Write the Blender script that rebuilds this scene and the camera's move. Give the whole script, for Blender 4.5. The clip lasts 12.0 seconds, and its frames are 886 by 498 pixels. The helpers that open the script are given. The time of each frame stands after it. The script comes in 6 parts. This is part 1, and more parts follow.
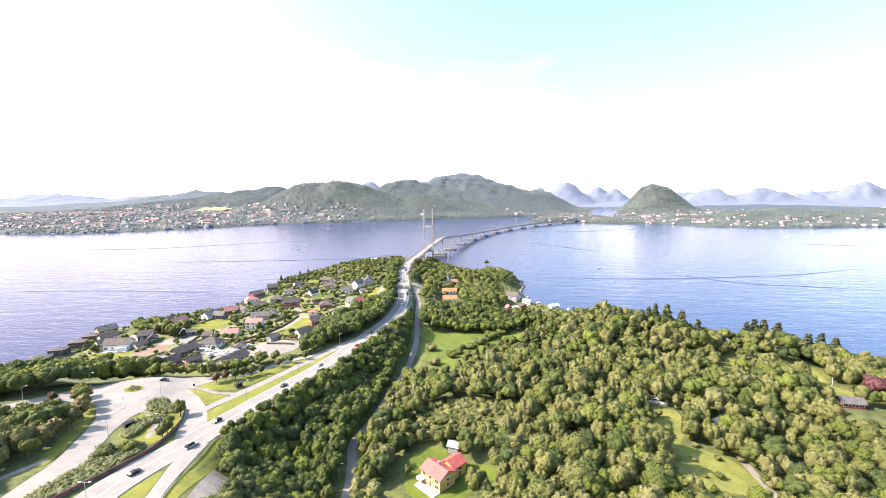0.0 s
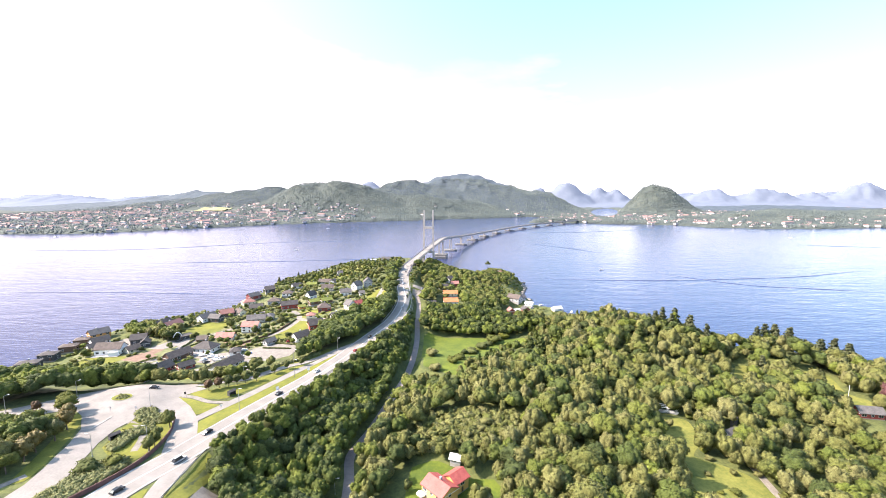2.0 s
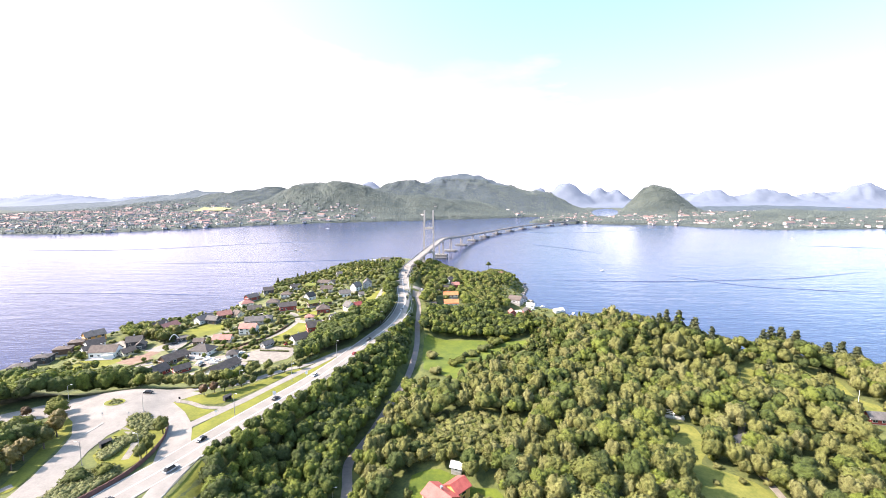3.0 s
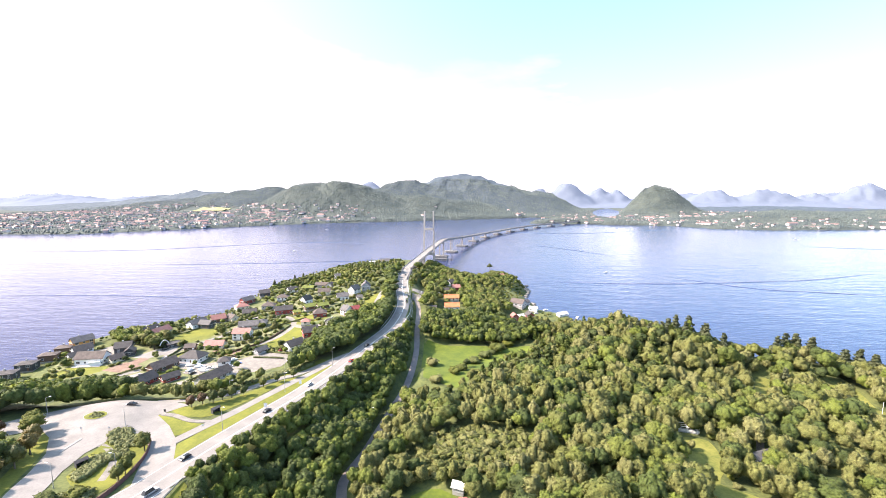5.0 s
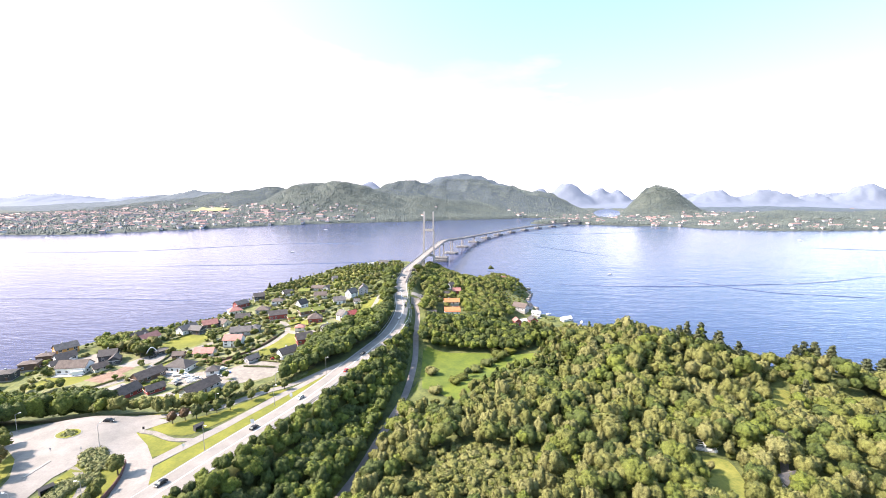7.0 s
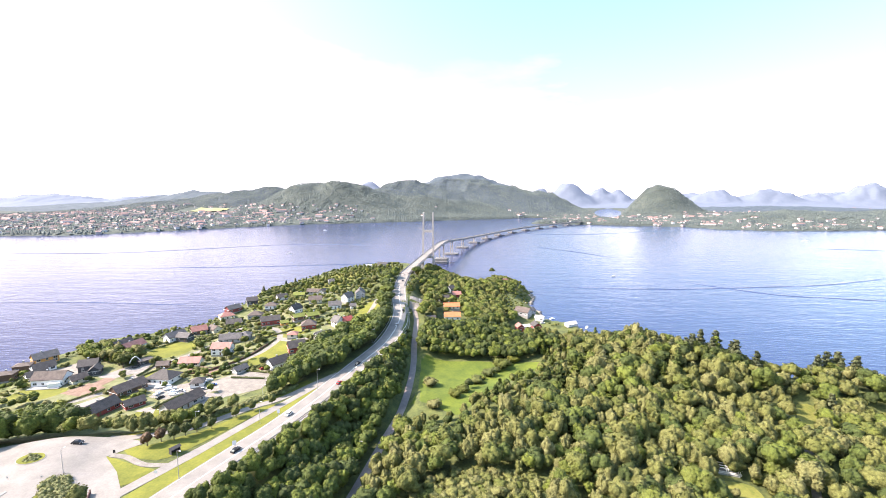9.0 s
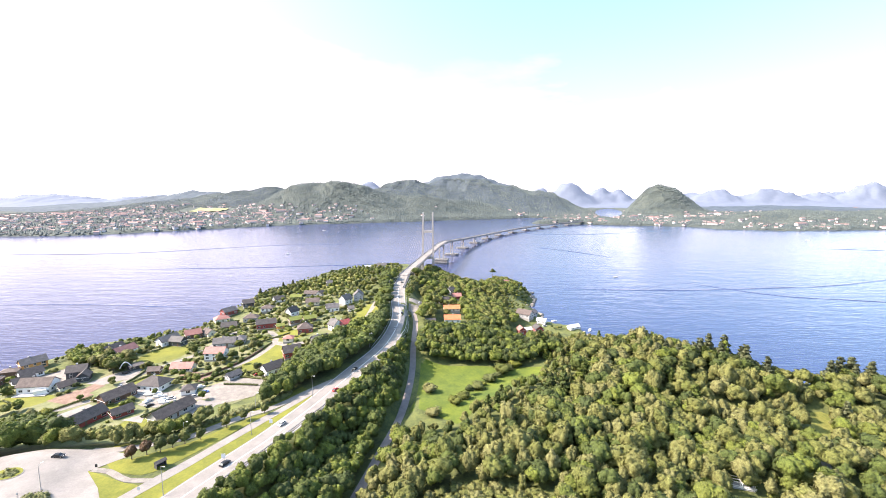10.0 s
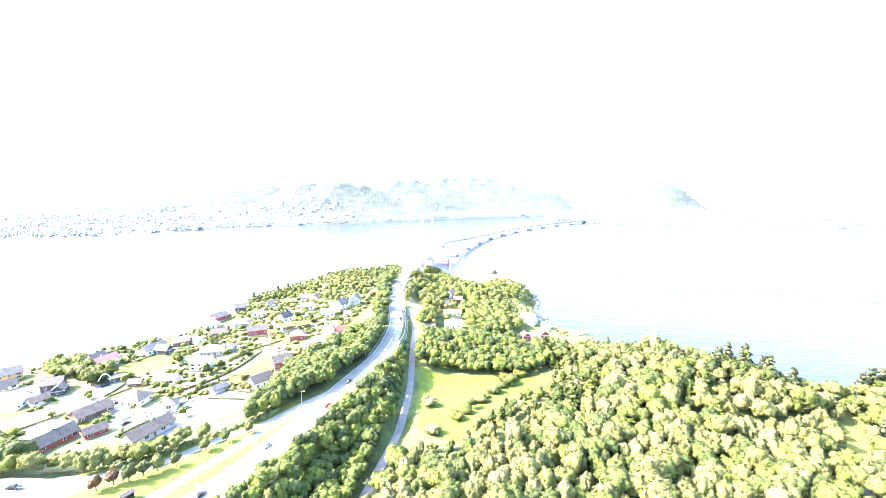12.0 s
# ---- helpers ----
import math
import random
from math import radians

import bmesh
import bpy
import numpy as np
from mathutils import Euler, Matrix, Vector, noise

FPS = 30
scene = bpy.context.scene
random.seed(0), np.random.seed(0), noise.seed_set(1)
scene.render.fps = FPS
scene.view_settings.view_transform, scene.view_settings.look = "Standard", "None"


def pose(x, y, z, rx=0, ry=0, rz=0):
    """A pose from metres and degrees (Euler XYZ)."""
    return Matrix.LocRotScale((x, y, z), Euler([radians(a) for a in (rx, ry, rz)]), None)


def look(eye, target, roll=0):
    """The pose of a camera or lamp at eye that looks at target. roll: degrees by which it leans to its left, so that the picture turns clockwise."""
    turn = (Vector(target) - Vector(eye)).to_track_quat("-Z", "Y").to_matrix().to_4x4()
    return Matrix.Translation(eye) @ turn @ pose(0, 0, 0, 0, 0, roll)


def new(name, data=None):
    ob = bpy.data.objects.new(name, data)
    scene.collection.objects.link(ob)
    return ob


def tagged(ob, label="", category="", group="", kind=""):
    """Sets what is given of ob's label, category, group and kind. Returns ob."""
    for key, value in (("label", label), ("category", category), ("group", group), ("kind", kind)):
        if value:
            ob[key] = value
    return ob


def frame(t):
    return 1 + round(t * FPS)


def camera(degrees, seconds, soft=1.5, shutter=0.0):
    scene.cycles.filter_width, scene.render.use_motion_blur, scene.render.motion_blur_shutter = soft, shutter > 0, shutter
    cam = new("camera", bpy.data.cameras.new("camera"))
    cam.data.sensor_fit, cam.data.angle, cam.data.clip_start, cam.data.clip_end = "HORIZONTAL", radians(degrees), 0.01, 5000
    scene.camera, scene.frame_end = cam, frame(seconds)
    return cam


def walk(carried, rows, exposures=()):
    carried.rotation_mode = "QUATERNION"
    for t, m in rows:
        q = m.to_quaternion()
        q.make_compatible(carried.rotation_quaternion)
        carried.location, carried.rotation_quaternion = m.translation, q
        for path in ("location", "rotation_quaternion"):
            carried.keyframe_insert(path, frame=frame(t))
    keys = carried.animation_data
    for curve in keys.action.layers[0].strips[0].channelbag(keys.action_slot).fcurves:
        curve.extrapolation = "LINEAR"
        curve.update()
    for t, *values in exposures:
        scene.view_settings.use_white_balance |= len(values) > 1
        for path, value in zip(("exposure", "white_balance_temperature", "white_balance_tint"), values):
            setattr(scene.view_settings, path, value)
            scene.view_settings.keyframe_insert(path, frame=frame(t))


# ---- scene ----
cam = camera(92.0, 12.0, soft=0.75)
ROWS = [
    (0.0, 0.0, 0.0, 124.0, 0.0, -7.302, 0.0),
    (1.0, -0.36, 4.32, 124.09, 0.015, -7.289, -0.037),
    (2.0, -0.75, 8.99, 124.17, 0.03, -7.275, -0.074),
    (3.0, -1.09, 14.11, 124.28, 0.045, -7.262, -0.108),
    (4.0, -1.34, 19.73, 124.42, 0.06, -7.25, -0.138),
    (5.0, -1.46, 25.92, 124.61, 0.074, -7.24, -0.161),
    (6.0, -1.44, 32.68, 124.84, 0.088, -7.234, -0.175),
    (7.0, -1.28, 39.99, 125.1, 0.102, -7.233, -0.176),
    (8.0, -1.02, 47.82, 125.37, 0.116, -7.238, -0.16),
    (9.0, -0.69, 56.1, 125.62, 0.13, -7.253, -0.124),
    (10.0, -0.37, 64.73, 125.81, 0.144, -7.278, -0.062),
    (11.0, -0.14, 73.59, 125.89, 0.16, -7.318, 0.029),
    (12.0, -0.11, 82.52, 125.8, 0.176, -7.374, 0.157),
]
walk(cam, [(t, pose(x, y, z, 90 + pitch, roll, yaw)) for t, x, y, z, yaw, pitch, roll in ROWS],
     exposures=[(0.0, 1.33, 7000, 25), (11.55, 1.33, 7000, 25), (11.8, 1.9, 6800, 24), (12.0, 3.1, 6500, 25)])


# sun, sky and exposure
SUN_UP, SUN_FROM = radians(40), radians(183)
world = bpy.data.worlds.new("sky")
scene.world, world.use_nodes = world, True
wn, wl = world.node_tree.nodes, world.node_tree.links
sky = wn.new("ShaderNodeTexSky")
sky.sky_type, sky.sun_disc, sky.sun_elevation, sky.sun_rotation = "NISHITA", False, SUN_UP, radians(90) - SUN_FROM
sky.air_density, sky.dust_density, sky.ozone_density = 1.0, 3.0, 1.0
def node(kind, **values):
    n = wn.new("ShaderNode" + kind)
    for key, value in values.items():
        n.inputs[key].default_value = value
    return n


def sums(op, a, b, clamp=False):
    n = wn.new("ShaderNodeMath")
    n.operation, n.use_clamp = op, clamp
    for slot, v in enumerate((a, b)):
        if isinstance(v, (int, float)):
            n.inputs[slot].default_value = v
        else:
            wl.new(v, n.inputs[slot])
    return n.outputs[0]


# thin high cloud: closed towards the horizon and the west, broken overhead
wt, wm, ws = node("TexCoord"), node("Mapping", Scale=(1.0, 0.6, 3.4), Location=(0.3, 0.2, 0.1)), node("SeparateXYZ")
wl.new(wt.outputs["Generated"], wm.inputs["Vector"])
wl.new(wt.outputs["Generated"], ws.inputs["Vector"])
wc, wb = node("TexNoise", Scale=2.6, Detail=7.0, Roughness=0.55), node("TexNoise", Scale=2.4, Detail=2.0)
wl.new(wm.outputs["Vector"], wc.inputs["Vector"])
wl.new(wt.outputs["Generated"], wb.inputs["Vector"])
cover = sums("MULTIPLY_ADD", ws.outputs["Z"], -9.0)
cover.node.inputs[2].default_value = 2.7
cover = sums("ADD", cover, sums("MULTIPLY", sums("MAXIMUM", sums("SUBTRACT", sums("MULTIPLY", ws.outputs["X"], -1.0), 0.26), -0.1), 3.5))
cover = sums("SUBTRACT", cover, sums("MULTIPLY", sums("MAXIMUM", ws.outputs["X"], 0.0), 0.9))
cover = sums("ADD", sums("MAXIMUM", cover, -0.75), sums("MULTIPLY", sums("SUBTRACT", wc.outputs["Fac"], 0.47), 4.0))
cover = sums("MAXIMUM", sums("MINIMUM", cover, 1.0), 0.02)
glow = sums("MULTIPLY_ADD", sums("POWER", wb.outputs["Fac"], 3.0), 12.0)
glow.node.inputs[2].default_value = 3.1
# the cloud is brightest low over the fjord, most of all in three banks
low = sums("MULTIPLY_ADD", sums("SUBTRACT", 1.0, sums("MULTIPLY", ws.outputs["Z"], 3.4), True), 1.0)
low.node.inputs[2].default_value = 0.8
glow = sums("MULTIPLY", glow, low)
for east, tight, gain in ((0.424, 700, 4.0), (0.93, 400, 5.5), (-0.84, 40, 2.0)):
    bank = node("VectorMath")
    bank.operation = "DOT_PRODUCT"
    bank.inputs[1].default_value = Vector((east, 1.0, 0.1)).normalized()
    wl.new(wt.outputs["Generated"], bank.inputs[0])
    glow = sums("ADD", glow, sums("MULTIPLY", sums("POWER", sums("MAXIMUM", bank.outputs["Value"], 0.0), tight), gain))
white, wx = node("CombineColor"), node("MixRGB")
for slot, k in enumerate((0.95, 1.0, 1.1)):
    wl.new(sums("MULTIPLY", glow, k), white.inputs[slot])
wl.new(cover, wx.inputs["Fac"])
wl.new(white.outputs[0], wx.inputs["Color2"])
veil = node("MixRGB", Fac=1.0, Color2=(1.3, 1.8, 1.85, 1.0))
veil.blend_type = "MULTIPLY"
wl.new(sky.outputs["Color"], veil.inputs["Color1"])
wl.new(veil.outputs["Color"], wx.inputs["Color1"])
wl.new(wx.outputs["Color"], wn["Background"].inputs["Color"])
wn["Background"].inputs["Strength"].default_value = 0.12
sun = new("sun", bpy.data.lights.new("sun", "SUN"))
sun.data.energy, sun.data.angle, sun.data.color = 5.0, radians(0.5), (1.0, 0.94, 0.83)
sun.matrix_world = look((0, 0, 0), (-math.cos(SUN_UP) * math.cos(SUN_FROM), -math.cos(SUN_UP) * math.sin(SUN_FROM), -math.sin(SUN_UP)))


# ---- materials ----
def paint(name, low, high, size=1.0, rough=0.7, bump=0.0, metal=0.0, detail=6, pick="", through_light=0.0, fine=0.0, mid=None, leafy=0.0):
    """A surface whose colour wanders between two tones with a grain of that many metres. pick: vary by 'object', 'island' or 'tint' too."""
    m = bpy.data.materials.new(name)
    m.use_nodes = True
    n, k = m.node_tree.nodes, m.node_tree.links
    p = n["Principled BSDF"]
    p.inputs["Roughness"].default_value, p.inputs["Metallic"].default_value = rough, metal
    co, no, mx = n.new("ShaderNodeTexCoord"), n.new("ShaderNodeTexNoise"), n.new("ShaderNodeMixRGB")
    no.inputs["Scale"].default_value, no.inputs["Detail"].default_value, no.inputs["Roughness"].default_value = 1 / size, detail, 0.65
    mx.inputs["Color1"].default_value, mx.inputs["Color2"].default_value = (*low, 1), (*high, 1)
    if mid:
        mx = n.new("ShaderNodeValToRGB")
        mx.color_ramp.elements[0].color, mx.color_ramp.elements[1].color = (*low, 1), (*high, 1)
        for at, tone in mid:
            mx.color_ramp.elements.new(at).color = (*tone, 1)
    ge = n.new("ShaderNodeNewGeometry")
    k.new(ge.outputs["Position"], no.inputs["Vector"])
    ramp = n.new("ShaderNodeMapRange")
    ramp.inputs["From Min"].default_value, ramp.inputs["From Max"].default_value = 0.32, 0.68
    k.new(no.outputs["Fac"], ramp.inputs["Value"])
    fac = ramp.outputs["Result"]
    if fine:
        n2, ad = n.new("ShaderNodeTexNoise"), n.new("ShaderNodeMath")
        n2.inputs["Scale"].default_value, n2.inputs["Detail"].default_value = 1 / fine, 4
        k.new(ge.outputs["Position"], n2.inputs["Vector"])
        ad.operation = "MULTIPLY_ADD"
        ad.inputs[1].default_value, ad.inputs[2].default_value = 1.2, -0.6
        k.new(n2.outputs["Fac"], ad.inputs[0])
        a2 = n.new("ShaderNodeMath")
        a2.use_clamp = True
        k.new(fac, a2.inputs[0])
        k.new(ad.outputs[0], a2.inputs[1])
        fac = a2.outputs[0]
    if pick:
        src = {"object": lambda: n.new("ShaderNodeObjectInfo").outputs["Random"], "island": lambda: ge.outputs["Random Per Island"],
               "tint": lambda: n.new("ShaderNodeAttribute").outputs["Fac"]}[pick]()
        if pick == "tint":
            src.node.attribute_name = "tint"
        av = n.new("ShaderNodeMath")
        av.operation, av.inputs[1].default_value = "MULTIPLY_ADD", 0.93 if leafy else 0.78
        k.new(src, av.inputs[0])
        h = n.new("ShaderNodeMath")
        h.operation, h.inputs[1].default_value = "MULTIPLY", 0.07 if leafy else 0.22
        k.new(fac, h.inputs[0])
        k.new(h.outputs[0], av.inputs[2])
        fac = av.outputs[0]
    k.new(fac, mx.inputs["Fac"])
    tone = mx.outputs["Color"]
    if leafy:
        sp, hs, gr, gm, pr = (n.new("ShaderNode" + kind) for kind in ("MapRange", "HueSaturation", "TexNoise", "MapRange", "Math"))
        sp.inputs["To Min"].default_value, sp.inputs["To Max"].default_value = 0.84, 1.16
        gr.inputs["Scale"].default_value, gr.inputs["Detail"].default_value = 2.2, 5
        gm.inputs["From Min"].default_value, gm.inputs["From Max"].default_value = 0.34, 0.66
        gm.inputs["To Min"].default_value, gm.inputs["To Max"].default_value = 0.74, 1.26
        pr.operation = "MULTIPLY"
        k.new(ge.outputs["Random Per Island"], sp.inputs["Value"])
        k.new(ge.outputs["Position"], gr.inputs["Vector"])
        k.new(gr.outputs["Fac"], gm.inputs["Value"])
        k.new(sp.outputs["Result"], pr.inputs[0])
        k.new(gm.outputs["Result"], pr.inputs[1])
        k.new(pr.outputs[0], hs.inputs["Value"])
        k.new(tone, hs.inputs["Color"])
        tone = hs.outputs["Color"]
    k.new(tone, p.inputs["Base Color"])
    if bump:
        b = n.new("ShaderNodeBump")
        b.inputs["Strength"].default_value, b.inputs["Distance"].default_value = 0.6, bump
        k.new(no.outputs["Fac"], b.inputs["Height"])
        k.new(b.outputs["Normal"], p.inputs["Normal"])
    if leafy:
        t2, b = n.new("ShaderNodeTexNoise"), n.new("ShaderNodeBump")
        t2.inputs["Scale"].default_value, t2.inputs["Detail"].default_value = 1 / leafy, 3
        b.inputs["Strength"].default_value, b.inputs["Distance"].default_value = 0.8, 0.8 * leafy
        k.new(ge.outputs["Position"], t2.inputs["Vector"])
        k.new(t2.outputs["Fac"], b.inputs["Height"])
        k.new(b.outputs["Normal"], p.inputs["Normal"])
    if through_light:
        t, s = n.new("ShaderNodeBsdfTranslucent"), n.new("ShaderNodeMixShader")
        s.inputs["Fac"].default_value = through_light
        k.new(tone, t.inputs["Color"])
        k.new(p.outputs[0], s.inputs[1])
        k.new(t.outputs[0], s.inputs[2])
        k.new(s.outputs[0], n["Material Output"].inputs["Surface"])
    return m


SOIL = paint("undergrowth", (0.035, 0.05, 0.014), (0.125, 0.138, 0.036), 9, 0.95, 0.3, fine=1.2)
LAWN = paint("lawn", (0.092, 0.105, 0.01), (0.175, 0.172, 0.018), 9, 0.95, 0.05, fine=0.9)
WET_CONCRETE = paint("wet_concrete", (0.1, 0.1, 0.1), (0.19, 0.185, 0.18), 6, 0.8, 0.02, fine=0.8)
FIELD = paint("field_grass", (0.046, 0.078, 0.005), (0.115, 0.145, 0.009), 12, 0.95, 0.05, fine=1.2)
MEADOW = paint("meadow", (0.09, 0.11, 0.018), (0.21, 0.2, 0.042), 11, 0.95, 0.2, fine=1.2)
ASPHALT = paint("bleached_asphalt", (0.178, 0.163, 0.148), (0.25, 0.228, 0.209), 7, 0.9, 0.01, fine=0.6)
GRAVEL = paint("gravel", (0.155, 0.137, 0.12), (0.255, 0.23, 0.2), 3, 0.95, 0.05, fine=0.5)
LINE = paint("road_paint", (0.62, 0.62, 0.6), (0.8, 0.8, 0.78), 1, 0.7)
CONCRETE = paint("concrete", (0.22, 0.215, 0.2), (0.33, 0.32, 0.3), 5, 0.85, 0.02, fine=0.7)
PALE_CONCRETE = paint("pale_concrete", (0.29, 0.272, 0.262), (0.39, 0.37, 0.355), 8, 0.85, 0.02)
STEEL = paint("galvanised_steel", (0.35, 0.36, 0.37), (0.5, 0.51, 0.52), 2, 0.45, 0, 0.7)
CABLE = paint("grey_cable_sheath", (0.2, 0.18, 0.18), (0.28, 0.26, 0.26), 2, 0.6)
RUST_WALL = paint("red_brown_panel", (0.09, 0.04, 0.035), (0.15, 0.07, 0.06), 3, 0.8, 0.02)
LANE = paint("worn_lane", (0.19, 0.155, 0.14), (0.26, 0.22, 0.2), 5, 0.92, 0.01, fine=0.6)
ROCK = paint("shore_rock", (0.15, 0.13, 0.11), (0.36, 0.32, 0.27), 4, 0.9, 0.5, fine=0.8)
BARK = paint("bark", (0.06, 0.05, 0.035), (0.14, 0.11, 0.08), 0.4, 0.95, 0.03)
LEAF = {
    "oak": paint("oak_leaves", (0.05, 0.068, 0.013), (0.168, 0.174, 0.022), 5, 0.85, 0, pick="object", through_light=0.24, fine=0.5, leafy=0.6),
    "birch": paint("birch_leaves", (0.112, 0.114, 0.03), (0.186, 0.18, 0.066), 5, 0.85, 0, pick="object", through_light=0.24, fine=0.5, leafy=0.6),
    "fir": paint("fir_needles", (0.042, 0.056, 0.024), (0.09, 0.1, 0.038), 4, 0.7, 0, pick="object", through_light=0.15, fine=0.5),
    "dark": paint("deep_green_leaves", (0.046, 0.062, 0.016), (0.118, 0.132, 0.031), 5, 0.85, 0, pick="object", through_light=0.2, fine=0.5, leafy=0.5),
    "copper": paint("copper_leaves", (0.06, 0.022, 0.024), (0.12, 0.04, 0.04), 3, 0.6, 0, pick="object", through_light=0.2, fine=0.5, leafy=0.5),
    "rowan": paint("rowan_leaves", (0.075, 0.042, 0.022), (0.12, 0.066, 0.028), 2, 0.6, 0, pick="object", through_light=0.2, fine=0.5, leafy=0.5),
    "amber": paint("amber_leaves", (0.082, 0.09, 0.018), (0.15, 0.108, 0.022), 2, 0.6, 0, pick="object", through_light=0.14, fine=0.5, leafy=0.5),
    "hedge": paint("hedge_leaves", (0.05, 0.068, 0.018), (0.13, 0.14, 0.035), 2, 0.7, 0.05, pick="object", fine=0.4),
    "scrub": paint("scrub_leaves", (0.092, 0.108, 0.03), (0.17, 0.175, 0.055), 3, 0.7, 0, pick="tint", through_light=0.14, fine=0.4, leafy=0.5),
    "woods": paint("woodland_leaves", (0.036, 0.052, 0.013), (0.185, 0.18, 0.068), 5, 0.85, 0, pick="tint", through_light=0.24, fine=0.5, mid=((0.22, (0.064, 0.09, 0.016)), (0.42, (0.13, 0.16, 0.02)), (0.52, (0.112, 0.126, 0.026)), (0.72, (0.152, 0.156, 0.042))), leafy=0.7),
}
WALLS = {
    "white": paint("white_boards", (0.7, 0.7, 0.68), (0.82, 0.82, 0.8), 3, 0.6, 0.01),
    "cream": paint("cream_boards", (0.62, 0.56, 0.45), (0.74, 0.68, 0.56), 3, 0.6, 0.01),
    "yellow": paint("yellow_boards", (0.6, 0.36, 0.12), (0.72, 0.46, 0.18), 3, 0.6, 0.01),
    "orange": paint("orange_boards", (0.5, 0.22, 0.06), (0.6, 0.3, 0.09), 3, 0.6, 0.01),
    "red": paint("red_boards", (0.2, 0.035, 0.03), (0.3, 0.055, 0.045), 3, 0.65, 0.01),
    "brown": paint("brown_boards", (0.09, 0.05, 0.035), (0.16, 0.09, 0.06), 3, 0.7, 0.01),
    "dark": paint("dark_stained_boards", (0.035, 0.035, 0.04), (0.07, 0.07, 0.075), 3, 0.7, 0.01),
    "grey": paint("grey_boards", (0.3, 0.3, 0.31), (0.42, 0.42, 0.42), 3, 0.7, 0.01),
}
ROOFS = {
    "dark": paint("dark_roof_tiles", (0.042, 0.037, 0.036), (0.085, 0.075, 0.072), 2, 0.85, 0.03, fine=0.4),
    "grey": paint("grey_roof_tiles", (0.075, 0.069, 0.068), (0.14, 0.13, 0.126), 2, 0.88, 0.03, fine=0.4),
    "brown": paint("brown_roof_tiles", (0.07, 0.053, 0.046), (0.13, 0.102, 0.09), 2, 0.88, 0.03, fine=0.4),
    "red": paint("red_roof_tiles", (0.3, 0.055, 0.045), (0.42, 0.1, 0.08), 2, 0.6, 0.03, fine=0.4),
    "pink": paint("faded_red_roof_tiles", (0.24, 0.1, 0.08), (0.36, 0.165, 0.135), 2, 0.7, 0.03, fine=0.4),
    "orange": paint("orange_roof_tiles", (0.42, 0.13, 0.05), (0.58, 0.2, 0.08), 2, 0.7, 0.03, fine=0.4),
    "turf": paint("turf_roof", (0.1, 0.13, 0.025), (0.2, 0.21, 0.05), 2, 0.95, 0.08, fine=0.4),
    "white": paint("pale_sheet_roof", (0.5, 0.5, 0.5), (0.65, 0.65, 0.65), 2, 0.5, 0.01),
}
TRIM = paint("white_trim", (0.75, 0.75, 0.74), (0.82, 0.82, 0.8), 1, 0.5)
PANE = paint("window_pane", (0.02, 0.025, 0.03), (0.04, 0.045, 0.05), 1, 0.08)
RUBBER = paint("rubber", (0.015, 0.015, 0.015), (0.03, 0.03, 0.03), 1, 0.8)
CARS = {"black": (0.02, 0.02, 0.022), "white": (0.75, 0.75, 0.75), "red": (0.4, 0.03, 0.03), "silver": (0.4, 0.41, 0.42), "blue": (0.05, 0.12, 0.35)}
CARS = {c: paint(c + "_car_paint", tuple(0.9 * v for v in rgb), rgb, 1, 0.25) for c, rgb in CARS.items()}


# ---- mesh helpers ----
class Shape:
    """Corners and faces gathered for one mesh."""

    def __init__(self):
        self.v, self.f = [], []

    def add(self, verts, faces, m=None):
        k = len(self.v)
        self.v += [tuple(m @ Vector(p)) if m else tuple(p) for p in verts]
        self.f += [tuple(k + i for i in face) for face in faces]
        return self

    def box(self, x0, x1, y0, y1, z0, z1, m=None):
        c = [(x, y, z) for z in (z0, z1) for x, y in ((x0, y0), (x1, y0), (x1, y1), (x0, y1))]
        return self.add(c, [(3, 2, 1, 0), (4, 5, 6, 7), (0, 1, 5, 4), (1, 2, 6, 5), (2, 3, 7, 6), (3, 0, 4, 7)], m)

    def tube(self, a, b, r0, r1=None, sides=8):
        a, b, r1 = Vector(a), Vector(b), r0 if r1 is None else r1
        q = (b - a).to_track_quat("Z", "Y")
        ring = [q @ Vector((math.cos(6.2832 * i / sides), math.sin(6.2832 * i / sides), 0)) for i in range(sides)]
        faces = [(i, (i + 1) % sides, sides + (i + 1) % sides, sides + i) for i in range(sides)]
        return self.add([a + r0 * p for p in ring] + [b + r1 * p for p in ring], faces + [tuple(range(sides - 1, -1, -1)), tuple(range(sides, 2 * sides))])

    def mesh(self, name, material, smooth=False):
        me = bpy.data.meshes.new(name)
        me.from_pydata(self.v, [], self.f)
        me.materials.append(material)
        me.update()
        if smooth:
            me.shade_smooth()
        return me


def link(name, mesh, parent=None, label="", at=None):
    ob = new(name, mesh)
    if parent:
        ob.parent = parent
    if at:
        ob.matrix_local = at
    return tagged(ob, label)


def part(name, shape, material, parent=None, label="", smooth=False, at=None):
    return link(name, shape.mesh(name, material, smooth), parent, label, at)


def thing(name, at, label, category, group=""):
    ob = new(name)
    ob.matrix_world = at
    return tagged(ob, label, category, group)


